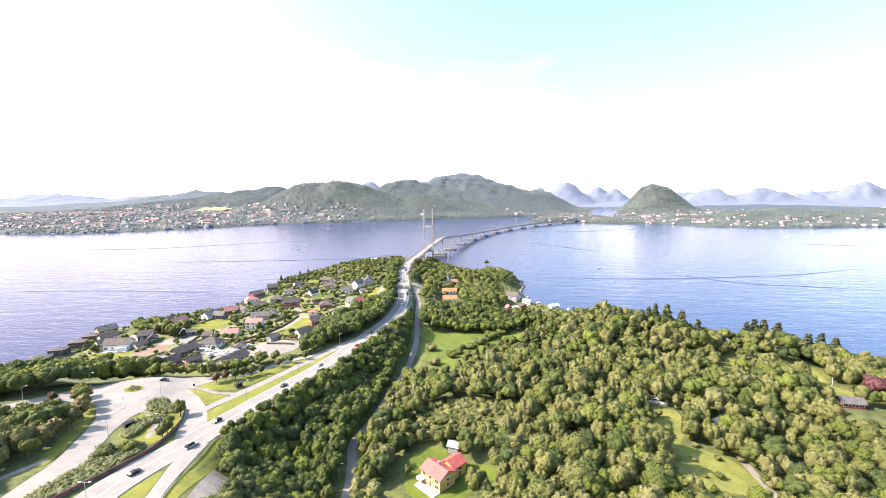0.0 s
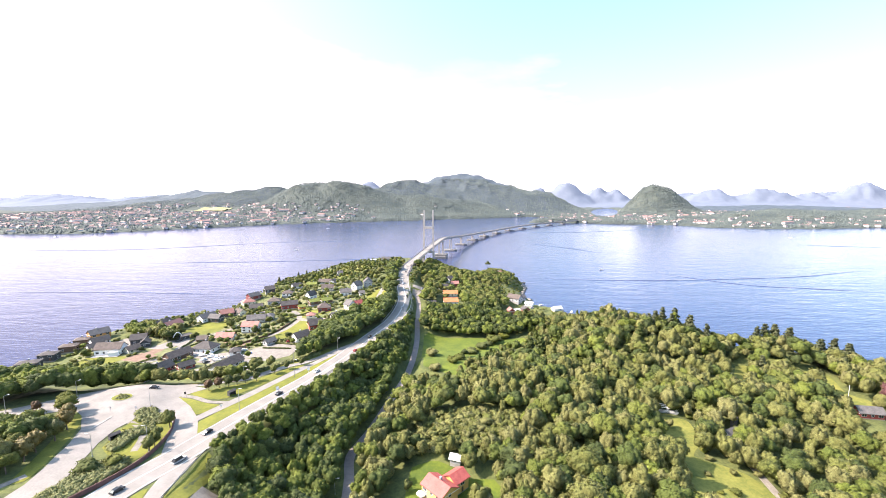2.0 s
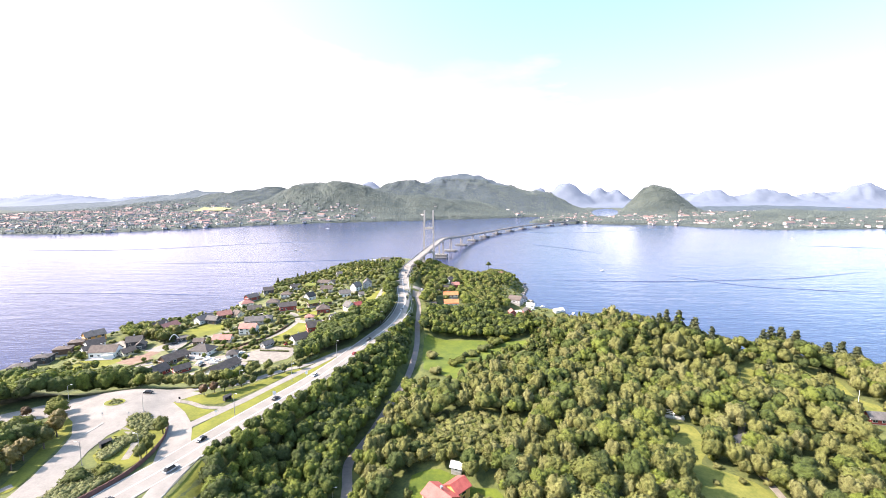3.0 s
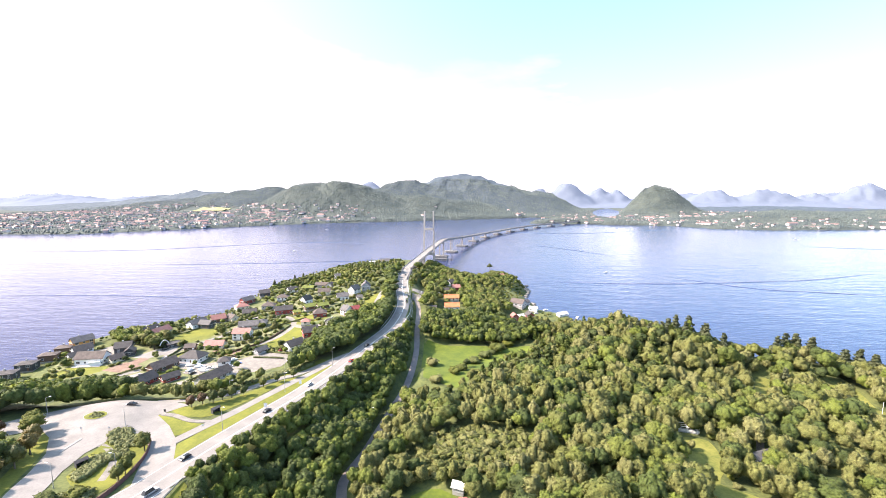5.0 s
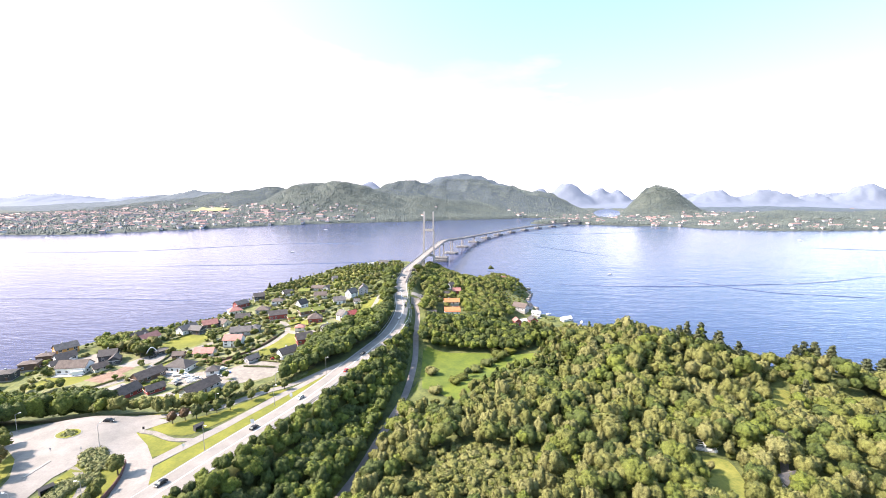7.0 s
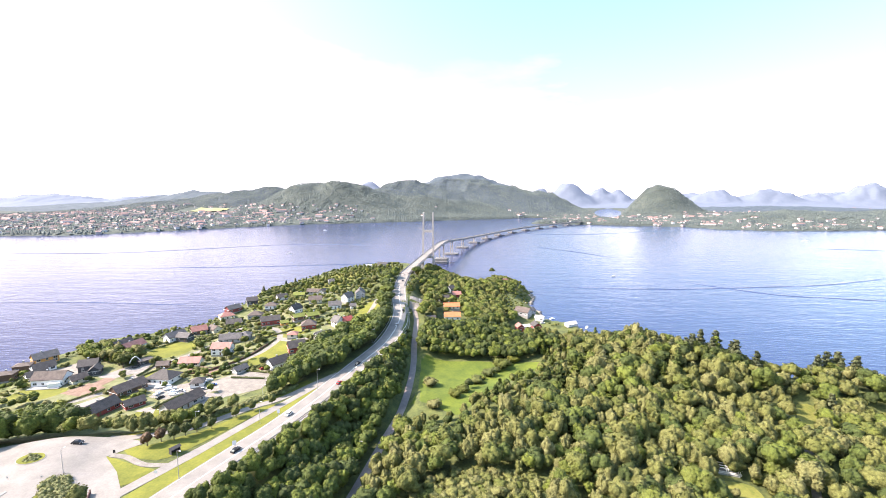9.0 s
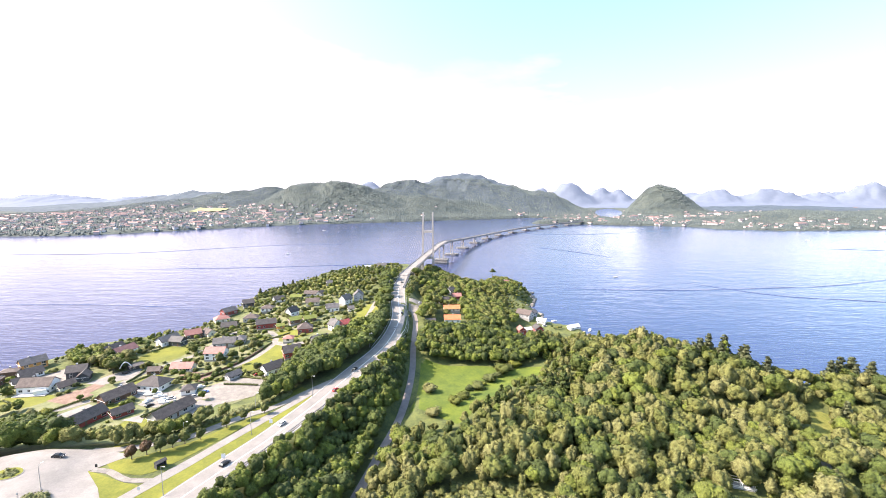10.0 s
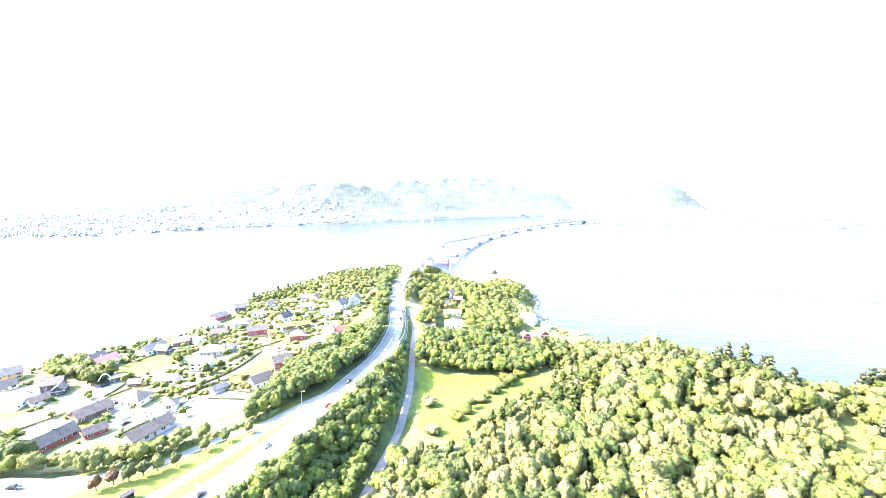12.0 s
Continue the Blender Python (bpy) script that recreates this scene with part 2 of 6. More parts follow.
def raw_mesh(name, verts, tris, material, tint=None, smooth=False, normals=None):
    """A mesh of triangles out of arrays; normals, if given, round its shading."""
    me = bpy.data.meshes.new(name)
    me.vertices.add(len(verts))
    me.vertices.foreach_set("co", np.asarray(verts, np.float32).ravel())
    me.loops.add(3 * len(tris))
    me.loops.foreach_set("vertex_index", np.asarray(tris, np.int32).ravel())
    me.polygons.add(len(tris))
    me.polygons.foreach_set("loop_start", np.arange(0, 3 * len(tris), 3, dtype=np.int32))
    me.polygons.foreach_set("loop_total", np.full(len(tris), 3, np.int32))
    if tint is not None:
        a = me.attributes.new("tint", "FLOAT", "POINT")
        a.data.foreach_set("value", np.asarray(tint, np.float32))
    me.materials.append(material)
    me.update(calc_edges=True)
    me.validate()
    if smooth or normals is not None:
        me.shade_smooth()
    if normals is not None:
        a = me.attributes.new("custom_normal", "FLOAT_VECTOR", "POINT")
        a.data.foreach_set("vector", np.asarray(normals, np.float32).ravel())
    return me


# ---- lie of the land: shore lines and spot heights of the map ----
SHORE_WEST = [(-1600, -1600), (-1600, -500), (-650, -60), (-430, 140), (-330, 250), (-297, 300), (-291, 350), (-279, 388), (-230, 429),
              (-225, 471), (-220, 548), (-198, 625), (-172, 700), (-125, 755), (-60, 770), (-14, 738)]
SHORE_EAST = [(6, 700), (24, 655), (40, 618), (50, 628), (58, 664), (76, 676), (96, 655), (110, 600), (106, 560), (92, 530), (100, 500),
              (98, 468), (122, 455), (130, 440), (126, 420), (140, 398), (162, 378), (184, 352), (196, 330), (206, 318), (222, 318), (245, 322), (266, 312),
              (290, 294), (330, 266), (430, 205), (600, 120), (1600, -100), (1600, -1600)]
SPOTS_ROAD = [(-105, 110, 30), (-60, 60, 30), (-160, 140, 28), (-155, 205, 25.5), (-200, 195, 26), (-124, 215, 23), (-95, 245, 20.5),
              (-72, 280, 18), (-52, 322, 19), (-38, 390, 22.5), (-38, 450, 26), (-44, 530, 29), (-46, 570, 27), (-40, 640, 12),
              (-300, 150, 20), (-232, 212, 21), (-262, 255, 9)]
SPOTS_WEST = [(-280, 280, 7), (-238, 300, 11), (-165, 300, 12), (-120, 300, 14), (-182, 262, 12.5), (-138, 264, 14), (-206, 262, 12), (-180, 345, 11), (-150, 400, 14), (-195, 430, 9),
              (-110, 440, 19), (-80, 390, 20), (-100, 500, 23), (-150, 520, 17), (-165, 600, 13), (-95, 600, 24), (-115, 690, 14), (-75, 690, 14)]
SPOTS_EAST = [(-41, 250, 3), (-38, 170, 6), (-28, 330, 4), (-28, 385, 9), (-26, 445, 17), (-24, 510, 17), (0, 570, 14), (5, 350, 2.5), (35, 350, 3.5),
              (8, 420, 12), (30, 480, 11), (81, 418, 5), (72, 575, 13), (70, 640, 9), (18, 200, 14), (60, 225, 15), (105, 220, 11), (128, 186, 11),
              (95, 290, 17), (155, 312, 24), (160, 240, 14), (205, 250, 12), (220, 290, 22), (260, 284, 11), (0, 165, 8), (50, 130, 16), (70, 300, 10),
              (140, 158, 9), (0, 20, 20)]


def shore_distance(px, py):
    """Metres to the shore line, inland positive."""
    ring = np.array(SHORE_WEST + SHORE_EAST, float)
    best, inside = np.full(px.shape, 1e9), np.zeros(px.shape, bool)
    for (ax, ay), (bx, by) in zip(ring, np.roll(ring, -1, 0)):
        dx, dy = bx - ax, by - ay
        s = np.clip(((px - ax) * dx + (py - ay) * dy) / (dx * dx + dy * dy + 1e-12), 0, 1)
        best = np.minimum(best, np.hypot(px - ax - s * dx, py - ay - s * dy))
        if dy:
            inside ^= ((ay > py) != (by > py)) & (px < ax + (py - ay) / dy * dx)
    return np.where(inside, best, -best)


def waves(px, py, size, seed):
    """A smooth uneven field between about -1 and 1."""
    rng, out = np.random.RandomState(seed), 0
    for k in range(7):
        a, p = rng.uniform(0, 6.283, 2)
        q = size * rng.uniform(0.6, 1.6)
        out = out + np.sin((px * np.cos(a) + py * np.sin(a)) * 6.283 / q + p)
    return out / 3.5


MAIN_ROAD = [(-109, 20, 31), (-111, 60, 30.5), (-111, 118, 28.5), (-108, 140, 27), (-102.5, 158, 25.2), (-94, 187, 23.3), (-86, 212, 21.6), (-76, 240, 20), (-66, 274, 18.6),
             (-57, 306, 18.6), (-43, 350, 20), (-38, 385, 22), (-38, 420, 23.6), (-43, 455, 25.5), (-48, 505, 28), (-46.5, 560, 31)]
PATH = [(-38, 60, 9), (-38, 120, 7.5), (-38, 156, 6), (-40, 174, 5.4), (-43, 192, 5), (-38, 212, 4.6), (-31, 250, 4.2), (-24, 290, 4), (-22, 340, 5), (-24, 385, 9),
        (-25, 425, 15), (-29, 452, 18)]


def along(line, px, py):
    """Distance to a way and its height there."""
    best, level = np.full(np.shape(px), 1e9), np.zeros(np.shape(px))
    for (ax, ay, az), (bx, by, bz) in zip(line, line[1:]):
        dx, dy = bx - ax, by - ay
        s = np.clip(((px - ax) * dx + (py - ay) * dy) / (dx * dx + dy * dy + 1e-12), 0, 1)
        d = np.hypot(px - ax - s * dx, py - ay - s * dy)
        level, best = np.where(d < best, az + s * (bz - az), level), np.minimum(best, d)
    return best, level


def land_height(px, py):
    top, total = 0.0, 1e-9
    for sx, sy, sz in SPOTS_ROAD + SPOTS_WEST + SPOTS_EAST:
        w = 1 / (((px - sx) ** 2 + (py - sy) ** 2) / 100 + 0.6) ** 2
        top, total = top + w * sz, total + w
    top, total = top / total + 0.25 * waves(px, py, 25, 5), 1.0
    for line, half, soft in ((MAIN_ROAD, 8.0, 16.0), (PATH, 2.5, 7.0)):
        d, level = along(line, px, py)
        k = np.clip((half + soft - d) / soft, 0, 1)
        k = k * k * (3 - 2 * k)
        top = top * (1 - k) + level * k
    d = shore_distance(px, py) + 2.5 * waves(px, py, 40, 3)
    cliff = np.where(d > 0, 0.5 + 0.8 * np.abs(d), 0.6 * d)
    return np.maximum(np.minimum(top, cliff), -8)


XS = np.unique(np.concatenate([np.linspace(-1600, -420, 25), np.arange(-420, 420, 4.0), np.linspace(420, 1600, 25)]))
YS = np.unique(np.concatenate([np.linspace(-1600, 40, 30), np.arange(40, 800, 4.0)]))
GROUND = land_height(*np.meshgrid(XS, YS))


def ground(x, y):
    """The height of the ground sheet at a place."""
    i = int(np.clip(np.searchsorted(XS, x) - 1, 0, len(XS) - 2))
    j = int(np.clip(np.searchsorted(YS, y) - 1, 0, len(YS) - 2))
    u, v = (x - XS[i]) / (XS[i + 1] - XS[i]), (y - YS[j]) / (YS[j + 1] - YS[j])
    a, b, c, d = GROUND[j, i], GROUND[j, i + 1], GROUND[j + 1, i], GROUND[j + 1, i + 1]
    return float(a + u * (b - a) + v * (d - b)) if u > v else float(a + v * (c - a) + u * (d - c))


def sheet(name, xs, ys, z, material):
    nx, ny = len(xs), len(ys)
    gx, gy = np.meshgrid(xs, ys)
    i = (np.arange(ny - 1)[:, None] * nx + np.arange(nx - 1)).ravel()
    tris = np.concatenate([np.stack([i, i + 1, i + nx + 1], 1), np.stack([i, i + nx + 1, i + nx], 1)])
    return raw_mesh(name, np.stack([gx.ravel(), gy.ravel(), z.ravel()], 1), tris, material, smooth=True)


tagged(new("ground", sheet("ground", XS, YS, GROUND, SOIL)), "hilly wooded headland of rough grass and undergrowth above the fjord", "ground", kind="structure")


# the fjord
def sea_material():
    m = bpy.data.materials.new("fjord_water")
    m.use_nodes = True
    n, k = m.node_tree.nodes, m.node_tree.links
    p = n["Principled BSDF"]
    p.inputs["Roughness"].default_value, p.inputs["IOR"].default_value = 0.17, 1.33
    ge = n.new("ShaderNodeNewGeometry")
    mp = n.new("ShaderNodeMapping")
    mp.inputs["Scale"].default_value = (0.35, 1.0, 1.0)
    k.new(ge.outputs["Position"], mp.inputs["Vector"])
    hs = []
    for size, amount in ((14.0, 1.3), (3.5, 0.55), (140.0, 1.5)):
        t, u = n.new("ShaderNodeTexNoise"), n.new("ShaderNodeMath")
        t.inputs["Scale"].default_value, t.inputs["Detail"].default_value = 1 / size, 3
        u.operation, u.inputs[1].default_value = "MULTIPLY", amount
        k.new(mp.outputs["Vector"], t.inputs["Vector"])
        k.new(t.outputs["Fac"], u.inputs[0])
        hs.append(u.outputs[0])
    s1, s2, b = n.new("ShaderNodeMath"), n.new("ShaderNodeMath"), n.new("ShaderNodeBump")
    k.new(hs[0], s1.inputs[0])
    k.new(hs[1], s1.inputs[1])
    k.new(s1.outputs[0], s2.inputs[0])
    k.new(hs[2], s2.inputs[1])
    b.inputs["Strength"].default_value, b.inputs["Distance"].default_value = 0.5, 0.8
    k.new(s2.outputs[0], b.inputs["Height"])
    k.new(b.outputs["Normal"], p.inputs["Normal"])
    w, r = n.new("ShaderNodeTexNoise"), n.new("ShaderNodeMixRGB")
    mp2 = n.new("ShaderNodeMapping")
    mp2.inputs["Scale"].default_value = (0.15, 1.0, 1.0)
    k.new(ge.outputs["Position"], mp2.inputs["Vector"])
    k.new(mp2.outputs["Vector"], w.inputs["Vector"])
    w.inputs["Scale"].default_value, w.inputs["Detail"].default_value = 0.012, 5
    r.inputs["Color1"].default_value, r.inputs["Color2"].default_value = (0.022, 0.036, 0.092, 1), (0.038, 0.052, 0.125, 1)
    k.new(w.outputs["Fac"], r.inputs["Fac"])
    k.new(r.outputs["Color"], p.inputs["Base Color"])
    return m


WATER = sea_material()
tagged(new("water", sheet("water", np.linspace(-6000, 6000, 7), np.linspace(-1600, 6000, 7), np.zeros((7, 7)), WATER)),
       "calm blue fjord water with small ripples", "water", kind="structure")

# ---- the far side of the fjord ----
FAR_SHORE = [(-4200, 1000), (-1380, 1330), (-1132, 1345), (-936, 1523), (-670, 1784), (-223, 2014), (-67, 2100), (300, 2290), (480, 2420),
             (640, 2330), (520, 2080), (400, 1960), (385, 1905), (590, 1888), (760, 1819), (963, 1751), (1004, 1640), (1221, 1560), (1690, 1629),
             (2600, 1500), (4600, 1300), (4600, 4800), (-4200, 4800)]
# hill tops: place, height, reach across and reach in depth
HILLS = [(-760, 2450, 150, 260, 260), (-480, 2420, 95, 230, 230), (-120, 2480, 95, 250, 220), (180, 2680, 60, 250, 200), (1262, 2750, 118, 120, 170), (1370, 2740, 112, 135, 170),
         (1490, 2720, 35, 130, 140), (1650, 1950, 28, 420, 200), (2300, 2250, 35, 600, 260), (1500, 2050, 18, 300, 180), (-1500, 2000, 25, 600, 350), (-1500, 2600, 55, 500, 250), (560, 1960, 12, 120, 70), (820, 1900, 10, 200, 80)]
MOUNTAINS = [(330, 3150, 190, 330, 420), (40, 3250, 130, 280, 350), (-330, 3050, 180, 330, 350), (680, 2950, 95, 230, 250), (-1250, 2900, 150, 420, 350), (-900, 3300, 100, 320, 300),
             (-1850, 3300, 100, 450, 300), (-2000, 3300, 30, 700, 400), (-2600, 3700, 62, 900, 500), (2700, 3500, 42, 900, 450)]
# ridges at the back of the view, coloured blue for haze: place, height, reach
RIDGES = [(2600, 4600, 150, 900, 250), (4200, 4600, 170, 900, 250), (1220, 4300, 248, 250, 240), (1250, 4450, 158, 620, 220), (960, 4350, 212, 140, 200), (1720, 4350, 175, 170, 200), (1560, 4350, 192, 230, 200), (880, 4400, 140, 160, 200), (-750, 4450, 250, 260, 200), (2250, 4400, 150, 190, 200), (2750, 4450, 190, 330, 220), (3250, 4400, 185, 420, 220),
          (4250, 4350, 235, 420, 260), (3750, 4450, 160, 330, 220), (-4000, 4400, 132, 900, 300), (-2900, 4450, 122, 900, 250), (-1900, 4450, 112, 800, 250)]
INLET = (3150, 100, 760)


def ring_distance(ring, px, py):
    ring = np.array(ring, float)
    best, inside = np.full(px.shape, 1e9), np.zeros(px.shape, bool)
    for (ax, ay), (bx, by) in zip(ring, np.roll(ring, -1, 0)):
        dx, dy = bx - ax, by - ay
        s = np.clip(((px - ax) * dx + (py - ay) * dy) / (dx * dx + dy * dy + 1e-12), 0, 1)
        best = np.minimum(best, np.hypot(px - ax - s * dx, py - ay - s * dy))
        if dy:
            inside ^= ((ay > py) != (by > py)) & (px < ax + (py - ay) / dy * dx)
    return np.where(inside, best, -best)


def far_height(px, py):
    z = 6.0 + 0 * px
    for hx, hy, hz, rx, ry in HILLS:
        z = z + hz * np.exp(-(((px - hx) / rx) ** 2 + ((py - hy) / ry) ** 2))
    z = z * (1 + 0.1 * waves(px, py, 420, 11) + 0.05 * waves(px, py, 150, 12)) + 3 * waves(px, py, 60, 13)
    z = z * (1 - 0.75 * np.exp(-(((px - 880) / 240) ** 2 + ((py - 2150) / 330) ** 2)))
    d = ring_distance(FAR_SHORE, px, py) + 9 * waves(px, py, 110, 8)
    lake = np.hypot((px - 0.375 * py) / INLET[1], (py - INLET[0]) / INLET[2])
    d = np.minimum(d, (lake - 1) * 260)
    return np.clip(np.minimum(z, 0.5 + 0.45 * d), -6, None)


def mountain_height(px, py):
    z = 0 * px
    for hx, hy, hz, rx, ry in MOUNTAINS:
        z = z + hz * np.exp(-(((px - hx) / rx) ** 2 + ((py - hy) / ry) ** 2))
    z = z * (1 + 0.1 * waves(px, py, 420, 11) + 0.05 * waves(px, py, 150, 12)) + 3 * waves(px, py, 70, 14)
    lake = np.hypot((px - 0.375 * py) / INLET[1], (py - INLET[0]) / INLET[2])
    return np.minimum(np.minimum(z, 0.5 * (py - 2450)), (lake - 1) * 60) - 4


def ridge_height(px, py):
    z = 66 + 12 * waves(px, py, 900, 44) 
    for hx, hy, hz, rx, ry in RIDGES:
        r = np.sqrt(((px - hx) / rx) ** 2 + ((py - hy) / ry) ** 2)
        z = np.maximum(z, hz * np.exp(-r ** 1.45))
    rough = 0.08 * waves(px, py, 330, 41) + 0.06 * waves(px, py, 120, 42) - 0.1 * np.abs(waves(px, py, 190, 46)) + 0.06
    return z * (1 + rough) * np.clip((py - 3880) / 350, 0, 1) - 6


# distance haze is painted into these base colours, bluest on the farthest ridges
HAZED_WOOD = paint("hazed_woods", (0.04, 0.055, 0.05), (0.085, 0.098, 0.08), 45, 0.95, 0, fine=9)
HAZED_SLOPE = paint("hazed_mountain_slopes", (0.036, 0.055, 0.074), (0.075, 0.095, 0.112), 40, 0.95, 6.0, fine=9)
HAZED_RIDGE = paint("hazed_ridges", (0.118, 0.143, 0.195), (0.14, 0.165, 0.215), 160, 0.95, 0, fine=30)
fx, fy = np.arange(-4200, 4601, 30.0), np.concatenate([np.arange(1000, 2600, 20.0), np.arange(2600, 4801, 40.0)])
rx_, ry_ = np.arange(-4900, 5000, 30.0), np.arange(3900, 4900, 30.0)
mx_, my_ = np.arange(-3600, 3600, 26.0), np.arange(2450, 3700, 26.0)
tagged(new("backdrop", sheet("backdrop", rx_, ry_, ridge_height(*np.meshgrid(rx_, ry_)), HAZED_RIDGE)), "mountain ridges on the horizon, blue haze in their colour", "mountains", kind="structure")
tagged(new("mountain", sheet("mountain", mx_, my_, mountain_height(*np.meshgrid(mx_, my_)), HAZED_SLOPE)), "broad wooded mountain behind the shore, blue haze in its colour", "mountain", kind="structure")
HAY = paint("hay_stubble", (0.2, 0.21, 0.09), (0.34, 0.33, 0.16), 40, 0.95, fine=9)
hx_, hy_ = np.linspace(-1360, -1200, 20), np.linspace(2340, 2460, 16)
tagged(new("hayfield", sheet("hayfield", hx_, hy_, far_height(*np.meshgrid(hx_, hy_)) + 5, HAY)), "yellow-green hayfield on the far slope above the town", "field", kind="structure")
tagged(new("far_shore", sheet("far_shore", fx, fy, far_height(*np.meshgrid(fx, fy)), HAZED_WOOD)),
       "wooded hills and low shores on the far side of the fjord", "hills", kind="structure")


# ---- roads ----
from mathutils.geometry import delaunay_2d_cdt


def smooth_line(points, step=3.0):
    """Points along a rounded way through the given ones."""
    p = np.array(points, float)
    p = np.vstack([2 * p[0] - p[1], p, 2 * p[-1] - p[-2]])
    out = []
    for a, b, c, d in zip(p, p[1:], p[2:], p[3:]):
        n = max(2, int(np.hypot(*(c - b)[:2]) / step))
        for u in np.arange(n) / n:
            out.append(0.5 * (2 * b + (c - a) * u + (2 * a - 5 * b + 4 * c - d) * u * u + (3 * b - a - 3 * c + d) * u ** 3))
    return np.array(out + [p[-2]])


def sides(line):
    t = np.gradient(line[:, :2], axis=0)
    t /= np.hypot(t[:, 0], t[:, 1])[:, None]
    return np.stack([t[:, 1], -t[:, 0]], 1)


def ribbon(name, line, left, right, lift, material, level=None, thick=0.25):
    """A band along a way, from left to right metres off it, laid on the ground."""
    n, cols = sides(line), max(2, int(abs(right - left) / 2.5) + 1)
    rows = []
    for k, (p, s) in enumerate(zip(line, n)):
        row = [(p[0] + s[0] * o, p[1] + s[1] * o) for o in np.linspace(left, right, cols)]
        rows.append([(x, y, (ground(x, y) if level is None else level[k]) + lift) for x, y in row])
    v = [p for row in rows for p in row]
    f = [(i * cols + j + 1, i * cols + j, (i + 1) * cols + j, (i + 1) * cols + j + 1) for i in range(len(rows) - 1) for j in range(cols - 1)]
    k = len(v)
    for j, turn in ((0, 1), (cols - 1, -1)):
        base = len(v)
        v += [(p[j][0], p[j][1], p[j][2] - thick) for p in rows]
        for i in range(len(rows) - 1):
            q = (i * cols + j, (i + 1) * cols + j, base + i + 1, base + i)
            f.append(q if turn < 0 else q[::-1])
    return Shape().add(v, f).mesh(name, material)


def patch(name, outline, lift, material, step=3.0):
    """A sheet with that outline, laid on the ground."""
    o = np.array(outline, float)
    edge = [tuple(a + (b - a) * u) for a, b in zip(o, np.roll(o, -1, 0)) for u in np.arange(max(1, int(np.hypot(*(b - a)) / step))) / max(1, int(np.hypot(*(b - a)) / step))]
    gx, gy = np.meshgrid(np.arange(o[:, 0].min(), o[:, 0].max(), step), np.arange(o[:, 1].min(), o[:, 1].max(), step))
    keep = ring_distance(o, gx, gy) > 0.6
    pts = [Vector(p) for p in edge] + [Vector(p) for p in zip(gx[keep], gy[keep])]
    vs, _, fs, *_ = delaunay_2d_cdt(pts, [], [list(range(len(edge)))], 1, 1e-4)
    return Shape().add([(p.x, p.y, ground(p.x, p.y) + lift) for p in vs], [tuple(f) for f in fs]).mesh(name, material)


def spline_ring(points, step=4.0):
    return smooth_line([(*p, 0) for p in list(points) + [points[0]]], step)[:-1, :2]


main_line = smooth_line(MAIN_ROAD)
tagged(new("road", ribbon("road", main_line, -6.8, 6.8, 0.22, ASPHALT)), "sun-bleached asphalt main road leading to the bridge", "road", kind="structure")
for off in (-6.2, -0.12, 0.25, 6.0):
    tagged(new("road_marking", ribbon("road_marking", main_line, off, off + 0.16, 0.245, LINE, thick=0.02)), "white painted line along the main road", "road marking", kind="structure")
JUNCTION = [(-203, 176), (-186, 187), (-172, 196), (-163, 190), (-154, 179), (-147, 164), (-142, 150), (-140, 140), (-141, 120), (-142, 100), (-128, 100), (-127, 125), (-131, 150), (-138, 168), (-140, 180),
            (-137, 196), (-126, 193), (-119, 186), (-115, 175), (-107, 158), (-99, 158), (-101, 172), (-112, 192), (-122, 203), (-133, 212), (-124, 222), (-139, 227), (-160, 224), (-178, 219), (-192, 200), (-209, 186)]
tagged(new("junction", patch("junction", JUNCTION, 0.2, ASPHALT)), "wide sun-bleached asphalt junction with a small roundabout", "road", kind="structure")
SLIP = smooth_line([(-118, 184, 0), (-113, 191, 0), (-107, 203, 0), (-101.5, 216, 0), (-95.5, 232, 0), (-88, 250, 0), (-77, 276, 0), (-64, 302, 0)])
tagged(new("slip_road", ribbon("slip_road", SLIP, -2.3, 2.3, 0.21, ASPHALT)), "narrow asphalt slip road between grass strips", "road", kind="structure")
UPPER = smooth_line([(-143, 226, 0), (-128, 228, 0), (-115, 236, 0), (-104, 248, 0), (-91, 264, 0), (-79, 281, 0), (-66, 299, 0)])
tagged(new("upper_road", ribbon("upper_road", UPPER, -2.3, 2.3, 0.19, ASPHALT)), "asphalt access road beside a row of small trees", "road", kind="structure")
RAMP = smooth_line([(-84, 60, 0), (-88, 105, 0), (-92, 128, 0), (-96, 145, 0), (-97, 160, 0)])
tagged(new("ramp", ribbon("ramp", RAMP, -3, 3, 0.23, ASPHALT)), "asphalt ramp joining the main road", "road", kind="structure")
WESTWAY = smooth_line([(-250, 140, 0), (-222, 166, 0), (-203, 181, 0)])
tagged(new("side_road", ribbon("side_road", WESTWAY, -4, 4, 0.19, ASPHALT)), "asphalt side road leaving the junction", "road", kind="structure")
tagged(new("path", ribbon("path", smooth_line(PATH), -2.1, 2.1, 0.2, LANE)), "narrow asphalt lane along the foot of a wooded bank", "path", kind="structure")
tagged(new("car_park", patch("car_park", [(-33, 448), (-24, 446), (-14, 458), (-14, 474), (-24, 480), (-34, 470)], 0.22, GRAVEL)), "pale gravel car park at the end of the lane", "car park", kind="structure")
tagged(new("farm_track", ribbon("farm_track", smooth_line([(122, 130, 0), (127, 150, 0), (129, 165, 0), (129, 176, 0), (133, 190, 0), (141, 205, 0), (149, 216, 0), (160, 232, 0)]), -1.5, 1.5, 0.2, GRAVEL)), "pale gravel track through a meadow", "track", kind="structure")
tagged(new("yard", patch("yard", [(-85, 147), (-78, 146), (-73, 132), (-74, 118), (-80, 118)], 0.2, GRAVEL)), "small gravel yard beside the road", "yard", kind="structure")
